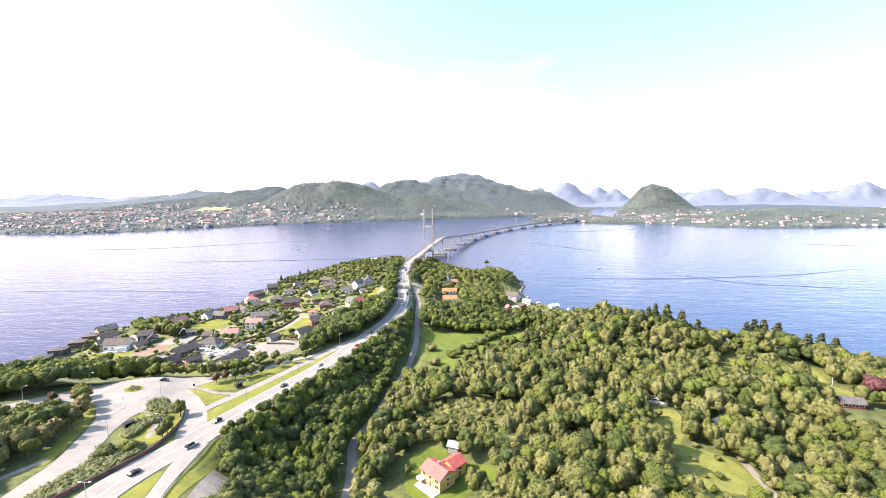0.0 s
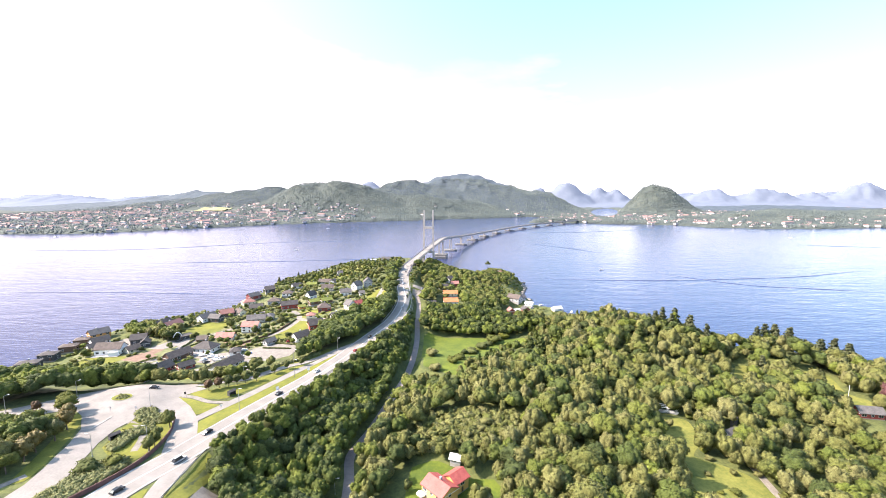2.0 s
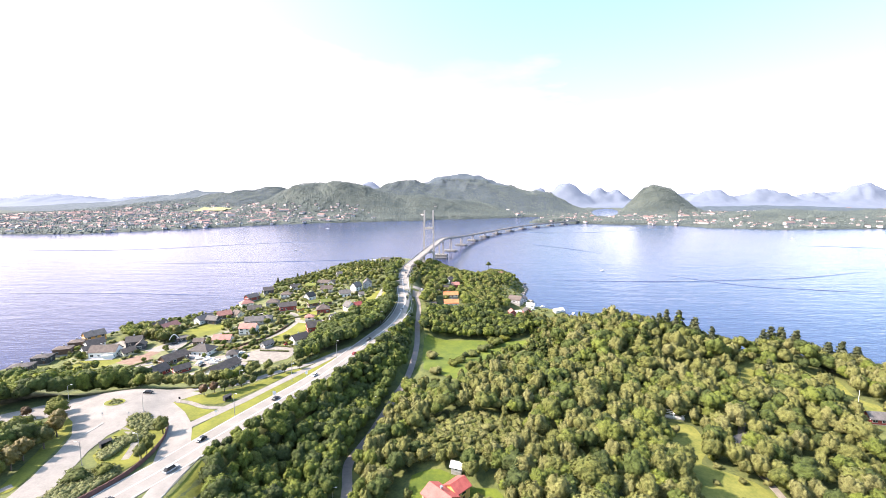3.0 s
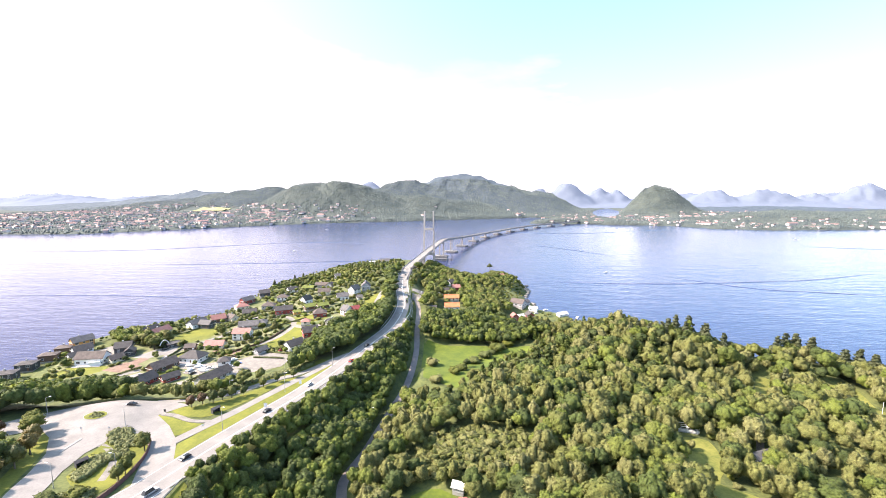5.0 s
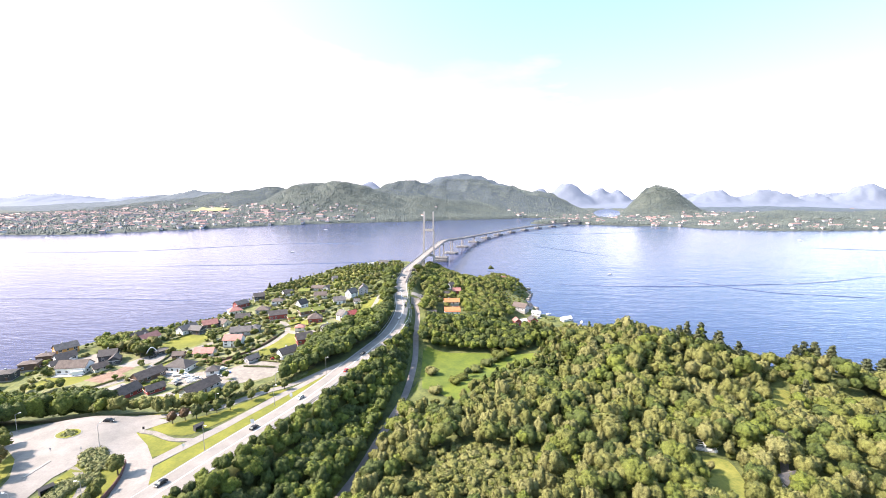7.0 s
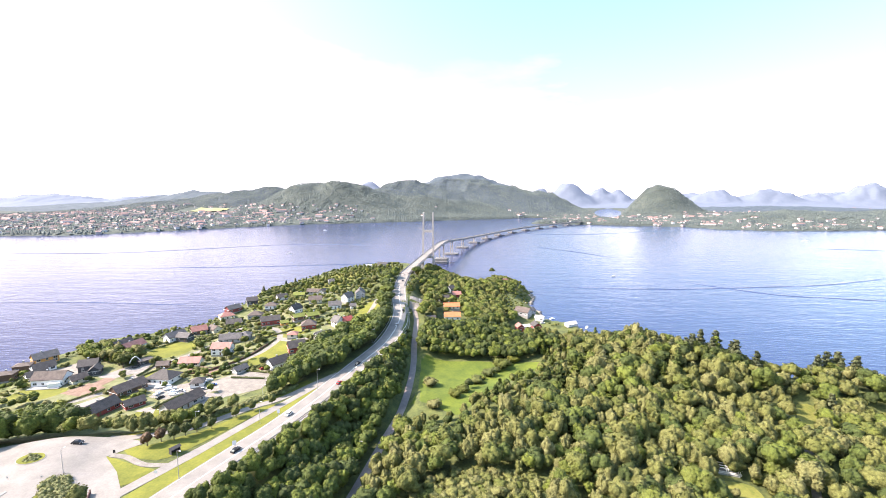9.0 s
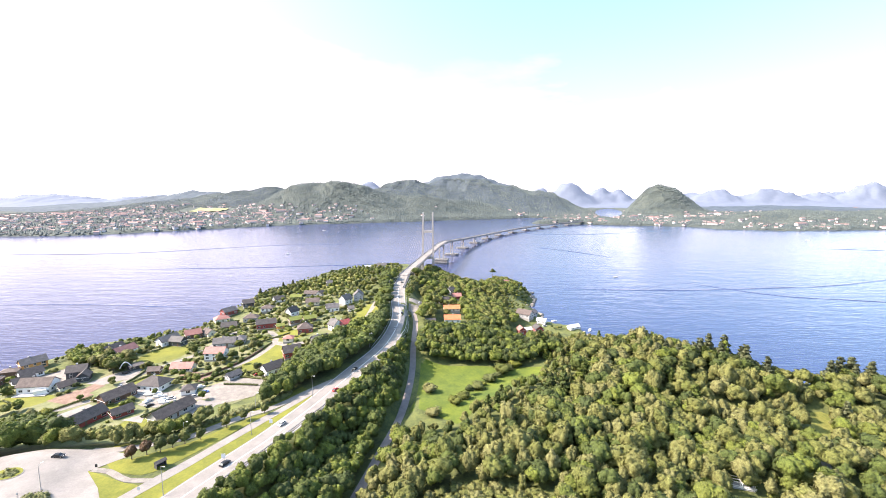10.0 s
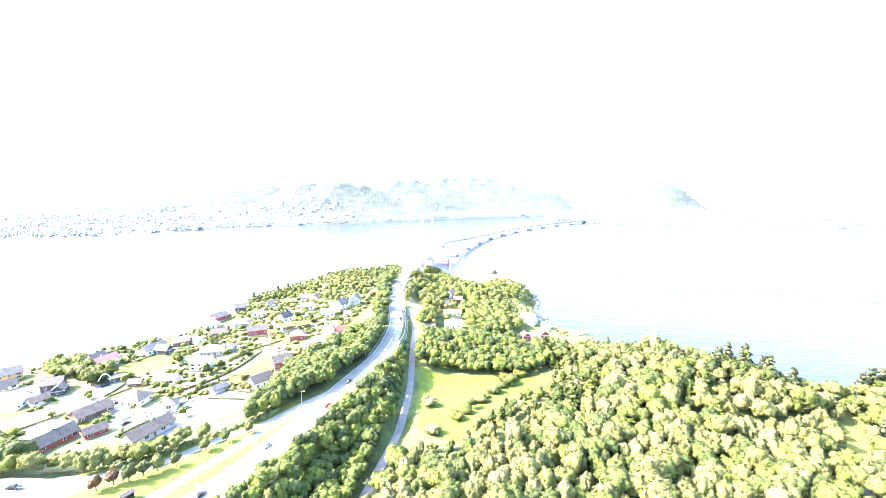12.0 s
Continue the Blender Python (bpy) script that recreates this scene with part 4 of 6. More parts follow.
house(-115, 418, 35, 10, 7, "brown", "turf", "dark brown house with a grassy roof", 3.0, style="turf")
house(-187, 425, 20, 12, 8, "brown", "dark", "brown house with a dark roof", 3.2)
house(-109, 389, 17, 11, 9, "red", "brown", "dark red house with a brown hipped roof", 3.6, style="hip", rise=3.6)
house(-116, 372, 10, 7, 6, "cream", "pink", "pale garage with a faded hipped roof", 2.6, style="hip", chimney=False, name="garage", category="garage")
house(-104, 345, 29, 11, 8, "red", "dark", "red wooden house with a dark gabled roof", 4.2, rise=3.6)
house(-108, 321, 53, 12, 8, "white", "dark", "white house with a dark gabled roof beside trees", 4.0)
house(-90, 363, 35, 11, 8, "grey", "grey", "grey-roofed house half hidden by trees", 3.0)
house(-86, 391, -40, 8, 8, "white", "grey", "white house with a tall white gable", 4.6, rise=3.6)
house(-80, 394, 45, 9, 7, "white", "red", "white house wing with a red-brown roof", 4.2)
house(-103, 448, 20, 11, 8, "white", "grey", "white house with a grey roof", 3.8)
house(-95, 467, 60, 10, 8, "white", "grey", "tall white house with a grey gabled roof", 4.8, rise=3.8)
house(-85, 479, 100, 11, 9, "grey", "grey", "grey house with a steep grey roof", 4.8, rise=4.0)
house(-86, 448, 20, 5, 5, "white", "grey", "small white garage beside the house", 2.6, chimney=False, name="garage", category="garage")
house(-142, 514, -5, 15, 7, "grey", "brown", "long low house with a grey-brown roof on the hill", 3.0)
house(-132, 511, 80, 8, 6, "grey", "brown", "gabled wing of the low house on the hill", 3.0, chimney=False)
house(-127, 468, 12, 12, 8, "cream", "brown", "pale house with a grey-brown roof", 3.2)
house(-137, 566, 30, 7, 6, "grey", "grey", "small grey house on the hilltop", 3.4)
house(-154, 500, 10, 11, 7, "dark", "turf", "low dark house with a grassy roof", 2.8, style="turf")
house(-96, 712, 15, 14, 8, "white", "grey", "white quay building with a grey roof by the sound", 4.0)
house(-116, 706, 15, 9, 7, "cream", "white", "pale quay building by the sound", 3.2, style="flat", chimney=False)
# dark row along the western shore
house(-279, 284, 20, 12, 8, "dark", "dark", "dark stained house with a low hipped roof above the water", 4.8, style="hip", rise=1.2)
house(-279, 299, 15, 10, 8, "dark", "dark", "dark stained house in a row above the water", 4.6, style="hip", rise=1.2)
house(-276, 312, 20, 10, 7, "brown", "brown", "brown house in a row above the water", 4.2, style="hip", rise=1.4)
house(-277, 325, 20, 9, 7, "brown", "brown", "brown house with a low roof by the shore", 4.0, style="hip", rise=1.4)
house(-258, 262, 30, 12, 7, "red", "pink", "red house with a pale roof edge behind trees", 3.0)
# houses east of the main road
house(7, 523, 50, 9, 7, "white", "dark", "white house with a dark roof among trees", 4.6)
house(13, 509, 8, 9, 7, "red", "pink", "red house with a faded red roof", 3.6)
house(0, 489, 40, 10, 8, "grey", "brown", "grey house with a grey-brown roof", 3.0)
house(7, 463, 4, 15, 7, "cream", "orange", "long house with a bright orange tiled roof", 2.8)
house(7, 433, 4, 14, 8, "white", "orange", "white house with an orange tiled roof", 3.6)
house(-12, 424, 5, 8, 4, "grey", "dark", "small grey shed beside the lane", 2.4, chimney=False, name="shed", category="shed")
house(27, 606, 60, 9, 6, "red", "pink", "red boathouse by the inlet", 3.6, chimney=False, name="boathouse", category="boathouse")
house(76, 590, 30, 8, 7, "brown", "pink", "brown cabin with a faded roof on the wooded point", 3.8, name="cabin", category="cabin")
house(77, 463, -38, 14, 9, "grey", "brown", "large grey boathouse with a brown roof", 3.8, chimney=False, name="boathouse", category="boathouse")
house(86, 470, 50, 8, 6, "grey", "grey", "grey boathouse wing on the quay", 3.2, chimney=False, name="boathouse", category="boathouse")
house(67, 425, 100, 7, 6, "red", "pink", "small red cabin with white trim", 4.4, chimney=False, name="cabin", category="cabin")
house(74, 432, 20, 6, 4, "white", "white", "small white outbuilding with a pale roof", 2.4, chimney=False, name="shed", category="shed")
house(82, 427, 96, 9, 7, "red", "dark", "red cabin with a dark roof and balcony", 5.0, name="cabin", category="cabin")
house(116, 437, 25, 10, 5, "white", "white", "white boathouse on the quay", 2.4, chimney=False, name="boathouse", category="boathouse")
house(91, 453, -30, 8, 5, "white", "white", "white boathouse with a pale roof", 2.6, chimney=False, name="boathouse", category="boathouse")
house(-2, 160, -46, 11, 8.5, "yellow", "red", "yellow wooden house with a bright red tiled roof", 5.4, rise=2.2, terrace=True)
house(4.5, 166, 44, 7, 7, "yellow", "red", "wing of the yellow house with a red roof", 5.0, rise=2.0, chimney=False)
house(5, 180, -20, 4.5, 3.5, "grey", "white", "small shed with a pale roof in the garden", 2.4, chimney=False, name="shed", category="shed")
house(135, 197, 20, 9, 5, "grey", "grey", "old grey shed with a grey roof beside the track", 2.6, chimney=False, name="shed", category="shed")
house(214, 213, -10, 11, 6, "red", "grey", "red barn with a weathered grey roof", 3.0, chimney=False, name="barn", category="barn")


# ---- trees ----
CORE_V = np.array([(0, 0, 1), (0.894, 0, 0.447), (0.276, 0.851, 0.447), (-0.724, 0.526, 0.447), (-0.724, -0.526, 0.447), (0.276, -0.851, 0.447),
                   (0.724, 0.526, -0.447), (-0.276, 0.851, -0.447), (-0.894, 0, -0.447), (-0.276, -0.851, -0.447), (0.724, -0.526, -0.447), (0, 0, -1)])
CORE_F = np.array([(0, 1, 2), (0, 2, 3), (0, 3, 4), (0, 4, 5), (0, 5, 1), (1, 6, 2), (2, 7, 3), (3, 8, 4), (4, 9, 5), (5, 10, 1),
                   (6, 7, 2), (7, 8, 3), (8, 9, 4), (9, 10, 5), (10, 6, 1), (11, 7, 6), (11, 8, 7), (11, 9, 8), (11, 10, 9), (11, 6, 10)])


def unit(v):
    return v / np.linalg.norm(v, axis=1)[:, None]


def sprays(rng, lobes, count, size, loose=0.5):
    """Leaf sprays, folded kites of two triangles, over a crown of rounded lobes, with a dense heart in each lobe."""
    vs, fs, ns, k = [], [], [], 0
    cv, cf = CORE_V, CORE_F
    for c, r, flat in lobes:
        v = cv * r * rng.uniform(0.7, 0.98, (len(cv), 1)) * (1, 1, flat) + c
        vs.append(v)
        ns.append(cv)
        fs.append(cf + k)
        k += len(cv)
        d = rng.normal(size=(count, 3))
        d[:, 2] = np.abs(d[:, 2]) * 1.1 - 0.35
        d /= np.linalg.norm(d, axis=1)[:, None]
        at = c + d * r * rng.uniform(0.9, 1.12, (count, 1)) * (1, 1, flat)
        nrm = d + loose * rng.normal(size=(count, 3))
        nrm /= np.linalg.norm(nrm, axis=1)[:, None]
        u = np.cross(nrm, rng.normal(size=(count, 3)))
        u /= np.linalg.norm(u, axis=1)[:, None]
        w = np.cross(nrm, u)
        s = size * rng.uniform(0.55, 1.3, (count, 1))
        q = np.stack([at - u * s * 0.7, at - w * s * 0.45 - nrm * s * 0.16, at + u * s * 0.7, at + w * s * 0.45 - nrm * s * 0.16], 1)
        vs.append(q.reshape(-1, 3))
        ns.append(np.repeat(d + 0.45 * nrm, 4, 0))
        i = k + 4 * np.arange(count)
        fs.append(np.concatenate([np.stack([i, i + 1, i + 2], 1), np.stack([i, i + 2, i + 3], 1)]))
        k += 4 * count
    return np.concatenate(vs), np.concatenate(fs), unit(np.concatenate(ns))


def finer(v, f):
    """A ball with each of its faces split in four."""
    v, seen, out = [tuple(p) for p in v], {}, []

    def middle(i, j):
        key = (min(i, j), max(i, j))
        if key not in seen:
            m = (np.array(v[i]) + np.array(v[j])) / 2
            seen[key] = len(v)
            v.append(tuple(m / np.linalg.norm(m)))
        return seen[key]
    for i, j, k in f:
        p, q, r = middle(i, j), middle(j, k), middle(k, i)
        out += [(i, p, r), (p, j, q), (r, q, k), (p, q, r)]
    return np.array(v), np.array(out)


BALL_V, BALL_F = finer(CORE_V, CORE_F)
BALLS = [(CORE_V, CORE_F), (BALL_V, BALL_F), finer(BALL_V, BALL_F)]


def crown(kind, seed, count, size, ball=2):
    """The crown of a tree about 10 m high (a bush: 3 m), as arrays: overlapping leafy domes, each clad in small leaf sprays."""
    rng = np.random.RandomState(seed)
    if kind == "fir":
        lobes = []
        for i in range(17):
            a, z = 2.4 * i, 1.6 + 0.54 * i
            r = 1.7 * (1 - z / 11.8) * rng.uniform(0.6, 1.3)
            lobes.append((np.array((r * math.cos(a), r * math.sin(a), z)), 0.3 + 1.75 * (1 - z / 11.4) * rng.uniform(0.8, 1.15), 0.62))
        return sprays(rng, lobes, count // 20, 1.9 * size, 0.8)
    wide, tall, mid = {"oak": (3.5, 3.9, 6.1), "birch": (2.7, 4.7, 5.6), "bush": (1.9, 1.6, 1.1)}[kind]
    n = {"oak": 11, "birch": 9, "bush": 6}[kind]
    z = 0.95 - 1.45 * (np.arange(n) + 0.5) / n
    a = 2.4 * np.arange(n) + rng.uniform(-0.5, 0.5, n)
    r = np.sqrt(1 - z * z)
    far = rng.uniform(0.42, 0.66, n)[:, None]
    c = np.concatenate([[(0, 0, 0)], np.stack([r * np.cos(a), r * np.sin(a), z], 1) * far])
    if kind == "birch":
        c[:, :2] *= (1.1 - 0.45 * c[:, 2:])
    rad = np.concatenate([[0.62], rng.uniform(0.27, 0.45, n)])
    scale = np.array((wide, wide, tall))

    def surface(d):
        """Where a ray from the middle leaves the last dome, and that dome's outward normal."""
        b = d @ c.T
        root = rad ** 2 - ((c ** 2).sum(1) - b * b)
        out = np.where(root > 0, b + np.sqrt(np.maximum(root, 0)), 0)
        k = out.argmax(1)
        p = d * out[np.arange(len(d)), k][:, None]
        return p, unit((p - c[k]) / scale)

    bv, bf = BALLS[ball]
    heart, hn = surface(bv)
    heart = heart * rng.uniform(0.9, 1.0, (len(bv), 1)) * scale + (0, 0, mid)
    d = rng.normal(size=(count, 3))
    d[:, 2] = np.abs(d[:, 2]) * 1.15 - 0.55
    d /= np.linalg.norm(d, axis=1)[:, None]
    p, dome = surface(d)
    at = p * rng.uniform(0.93, 1.08, (count, 1)) * scale + (0, 0, mid)
    nrm = unit(dome + 0.55 * rng.normal(size=(count, 3)) + (0, 0, 0.15))
    u = unit(np.cross(nrm, rng.normal(size=(count, 3))))
    w = np.cross(nrm, u)
    s = size * rng.uniform(0.55, 1.35, (count, 1))
    q = np.stack([at - u * s * 0.75 - w * s * 0.35, at + u * s * 0.7 - w * s * 0.45, at + w * s * 0.85 - nrm * s * 0.12], 1)
    i = len(heart) + 3 * np.arange(count)
    soft = dome + 0.28 * nrm + 0.35 * d
    return (np.concatenate([heart, q.reshape(-1, 3)]), np.concatenate([bf, np.stack([i, i + 1, i + 2], 1)]),
            unit(np.concatenate([hn, np.repeat(soft, 3, 0)])))


def trunk_mesh(kind, seed):
    rng = random.Random(seed)
    s = Shape().tube((0, 0, -0.6), (0.1, 0.05, 4.5), 0.24, 0.15, 7).tube((0.1, 0.05, 4.5), (0, 0.1, 8.0 if kind != "fir" else 10.2), 0.15, 0.04, 6)
    for i in range(5):
        a, z = 2.4 * i, 3.0 + 0.8 * i
        s.tube((0.08, 0.04, z), (1.8 * math.cos(a), 1.8 * math.sin(a), z + rng.uniform(0.8, 1.8)), 0.09, 0.03, 5)
    return s.mesh("trunk", BARK)


KINDS = ("oak", "birch", "fir", "bush")
FULL = {k: [crown(k, 10 + i, 560 if k != "bush" else 170, 0.4 if k != "bush" else 0.3, 2 if k != "bush" else 1) for i in range(6)] for k in KINDS}
THIN = {k: [crown(k, 30 + i, 300 if k != "bush" else 90, 0.5 if k != "bush" else 0.36, 2 if k != "bush" else 1) for i in range(6)] for k in KINDS}
FAINT = {k: [crown(k, 50 + i, 170 if k != "bush" else 50, 0.66 if k != "bush" else 0.46, 1) for i in range(6)] for k in KINDS}
TRUNKS = {k: [trunk_mesh(k, i) for i in range(2)] for k in KINDS}
CROWNS = {}
SAY = {"oak": "broad green broadleaf tree with a rounded crown", "birch": "slender olive-green birch with an airy crown", "fir": "dark green conifer with a pointed top",
       "bush": "low rounded green bush", "dark": "tall dark green broadleaf tree on the bank", "amber": "small tree with yellowing autumn-toned leaves", "copper": "copper beech with a dark purple crown", "rowan": "young tree with reddish autumn-toned leaves"}


def tree(x, y, kind, height, seed, leaf=None, wide=1.0, label="", group="trees of the wood"):
    """One tree with its trunk and crown."""
    leaf = leaf or ("hedge" if kind == "bush" else kind)
    key = (kind, seed % 6, leaf)
    if key not in CROWNS:
        cv, cf, cn = FULL[kind][seed % 6]
        CROWNS[key] = raw_mesh("crown", cv, cf, LEAF[leaf], normals=cn)
    k = height / (3.0 if kind == "bush" else 10.6)
    at = pose(x, y, ground(x, y), 0, 0, 77 * seed % 360) @ Matrix.Diagonal((k * wide, k * wide, k, 1))
    ob = thing("bush" if kind == "bush" else "tree", at, label or SAY.get(leaf, SAY[kind]), "bush" if kind == "bush" else "tree", group)
    if kind != "bush":
        link("trunk", TRUNKS[kind][seed % 2], ob)
    link("crown", CROWNS[key], ob)
    return ob


CLEARINGS = [[(54, 398), (100, 402), (128, 430), (122, 452), (96, 448), (58, 440)], [(-8, 424), (20, 420), (22, 442), (-6, 446)], [(-25, 146), (-14, 142), (-14, 178), (-23, 180)], [(-20, 124), (10, 124), (12, 150), (-16, 150)], [(-4, 446), (18, 444), (20, 472), (-6, 472)], [(4, 494), (22, 492), (24, 516), (4, 516)], [(192, 190), (212, 184), (228, 200), (224, 214), (202, 212)]]


def clear_of(x, y):
    """Where neither house, road nor lawn is in the way (arrays)."""
    ok = (along(MAIN_ROAD, x, y)[0] > np.where((y < 345) & (x > -110), 9.2, 8.6)) & (along(PATH, x, y)[0] > 3.6) & (ring_distance(JUNCTION, x, y) < -2.5)
    for a, b, r in PLOTS:
        ok &= np.hypot(x - a, y - b) > r
    for way, w in ((SLIP, 4.5), (UPPER, 3.6), (RAMP, 4.8), (WESTWAY, 5.5)):
        for p in way[::2]:
            ok &= np.hypot(x - p[0], y - p[1]) > w
    for o in CLEARINGS + YARDS:
        ok &= ring_distance(o, x, y) < 0
    for lane in LANES:
        ok &= along([(*p, 0) for p in lane], x, y)[0] > 3.2
    for o in [GRASS[g][0] for g in GRASS if g != "knoll"]:
        ok &= ring_distance(o, x, y) < -1.0
    return ok


SCRUB = [(-13, 186), (12, 184), (32, 188), (38, 212), (4, 220), (-14, 206)]
# zones of the woods: outline, spacing, share of birch, height from and to
ZONES = {
    "east": ([(-30, 98), (-34, 160), (-39, 195), (-33, 225), (-26, 255), (-16, 272), (-3, 267), (6, 266), (19, 284), (32, 303), (51, 321), (66, 336), (76, 356), (60, 412), (100, 416), (150, 432), (236, 398),
              (300, 368), (420, 312), (430, 98)], 5.1, 0.5, 6.5, 14.0),
    "belt": ([(-70, 98), (-70, 128), (-77, 147), (-90, 158), (-98, 172), (-92, 200), (-82, 226), (-70, 258), (-58, 290), (-46, 325), (-33, 362), (-29, 400), (-25, 388), (-23, 340), (-26, 290), (-34, 250), (-41, 212), (-47, 190), (-43, 150), (-42, 98)], 4.4, 0.1, 8.5, 12.5),
    "hedgerow": ([(-19, 366), (-8, 360), (50, 357), (66, 360), (74, 392), (58, 414), (26, 418), (20, 410), (-10, 412), (-20, 400)], 4.6, 0.1, 8.5, 12),
    "homes_east": ([(-22, 425), (60, 418), (72, 440), (62, 470), (60, 520), (40, 575), (20, 620), (-20, 610), (-30, 560), (-22, 500)], 6.4, 0.3, 7.5, 12.5),
    "quay_bank": ([(60, 470), (74, 476), (92, 500), (92, 530), (58, 540), (45, 520)], 5.0, 0.3, 3.5, 6.5),
    "quay_trees": ([(92, 428), (112, 428), (108, 446), (96, 440)], 6, 0.3, 4, 6),
    "point": ([(50, 535), (92, 532), (104, 565), (106, 600), (92, 650), (58, 655), (44, 612)], 5.8, 0.3, 8, 12),
    "bridgehead": ([(-34, 560), (20, 600), (18, 650), (0, 700), (-18, 726), (-34, 690)], 5.5, 0.3, 8, 12.5),
    "west_strip": ([(-232, 226), (-190, 224), (-150, 227), (-138, 228), (-116, 239), (-97, 262), (-78, 294), (-58, 322), (-46, 352), (-45, 400), (-58, 404), (-73, 372), (-88, 346), (-97, 318), (-100, 292),
                    (-126, 262), (-155, 248), (-200, 246)], 4.5, 0.25, 8.5, 12.0),
    "road_east": ([(-31, 400), (-33, 440), (-39.5, 470), (-38, 545), (-29, 548), (-33, 490), (-35, 455), (-29.5, 425)], 4.0, 0.3, 3.5, 6.5),
    "road_edge": ([(-49, 400), (-48, 440), (-56, 500), (-58, 575), (-72, 575), (-66, 500), (-60, 440)], 5.5, 0.2, 6, 10),
    "corner_wood": ([(-268, 245), (-232, 226), (-200, 227), (-178, 226), (-184, 219), (-192, 208), (-202, 196), (-235, 188), (-290, 200)], 5.0, 0.1, 11, 15),
    "near_west": ([(-208, 160), (-184, 170), (-172, 178), (-162, 173), (-158, 160), (-154.5, 148), (-153, 138), (-153, 128), (-152, 100), (-200, 92), (-270, 110), (-240, 150)], 4.8, 0.3, 9, 13),
    "scrub": (SCRUB, 2.4, 0.0, 2.0, 4.0),
    "glade_edge": ([(96, 150), (140, 148), (140, 190), (126, 214), (104, 216)], 6.5, 0.0, 1.5, 3.5),
    "north_hill": ([(-226, 500), (-150, 528), (-122, 545), (-88, 505), (-66, 560), (-56, 640), (-70, 740), (-140, 720), (-200, 620)], 5.6, 0.4, 3.0, 7.5),
    "shore_copse": ([(-268, 366), (-262, 350), (-246, 338), (-226, 334), (-204, 326), (-208, 340), (-228, 352), (-246, 366)], 4.4, 0.4, 7, 11),
    "homes_west": ([(-285, 320), (-235, 262), (-150, 262), (-105, 300), (-75, 390), (-60, 480), (-110, 520), (-220, 540), (-225, 430)], 5.2, 0.35, 3.0, 7.0),
}
rng = np.random.RandomState(21)
singles, woods = [], []
for zone, (ring, gap, birch, low, high) in ZONES.items():
    o = np.array(ring)
    gx, gy = np.meshgrid(np.arange(o[:, 0].min(), o[:, 0].max(), gap), np.arange(o[:, 1].min(), o[:, 1].max(), gap))
    gx, gy = gx.ravel() + rng.uniform(-0.45, 0.45, gx.size) * gap, gy.ravel() + rng.uniform(-0.45, 0.45, gx.size) * gap
    if zone == "east":
        open_land = (gx > 140) & (gx < 250) & (gy < 275) & (rng.uniform(0, 1, gx.size) < 0.2)
        gx = np.where(open_land | (ring_distance(SCRUB, gx, gy) > 0), 9999, gx)
    keep = (np.abs(gx) < 30 + 1.07 * gy) & (ring_distance(ring, gx, gy) > 0) & (clear_of(gx, gy) | (zone == "quay_trees"))
    for x, y, mixture in zip(gx[keep], gy[keep], 0.4 * waves(gx, gy, 60, 17)[keep]):
        h, which, v = rng.uniform(low, high), rng.uniform(), int(rng.randint(0, 1000))
        near_sea = shore_distance(np.array([x]), np.array([y]))[0]
        if ground(x, y) < 1.0 or near_sea < 2.5:
            continue
        if zone == "west_strip" and x < -95:
            if x > -165 and y > 233 + 0.55 * max(0.0, x + 140) + 6:
                continue
            h *= 1.4 if x < -165 else 0.85
        if zone == "homes_west" and mixture < -0.22:
            continue
        if zone == "belt":
            h *= 0.5 + 0.5 * min(1.0, max(0.0, (float(along(MAIN_ROAD, np.array([x]), np.array([y]))[0][0]) - 8.5) / 7))
        if zone == "west_strip" and y > 285 or zone == "road_edge":
            h *= 1.25
        if zone == "east" and v % 8 == 0:
            h *= 1.3
        if zone == "east" and 245 < y < 370 and ring_distance(GRASS["field"][0], np.array([x]), np.array([y]))[0] > -24:
            h *= 0.62
        h *= min(1.0, 0.3 + near_sea / 60)
        kind = "birch" if which < birch + mixture else "oak"
        if zone == "east" and y > 270 and which > 0.93 or zone == "north_hill" and which > 0.93:
            kind, h = "fir", h * 1.1
        if zone in ("homes_west", "north_hill") and which < 0.5 or zone in ("scrub", "glade_edge"):
            kind, h = "bush", rng.uniform(1.4, 4.2)
        (singles if y < 178 and kind != "bush" and zone in ("east", "belt", "near_west") else woods).append((x, y, kind, h, v, zone))
singles.sort(key=lambda t: t[1])
woods += singles[300:]
for x, y, kind, h, v, zone in singles[:300]:
    tree(x, y, kind, h, v, "dark" if zone == "belt" else None, wide=(0.96 if zone == "belt" else 1.04) + 0.003 * (v % 100), group="trees of the " + zone.replace("_", " "))


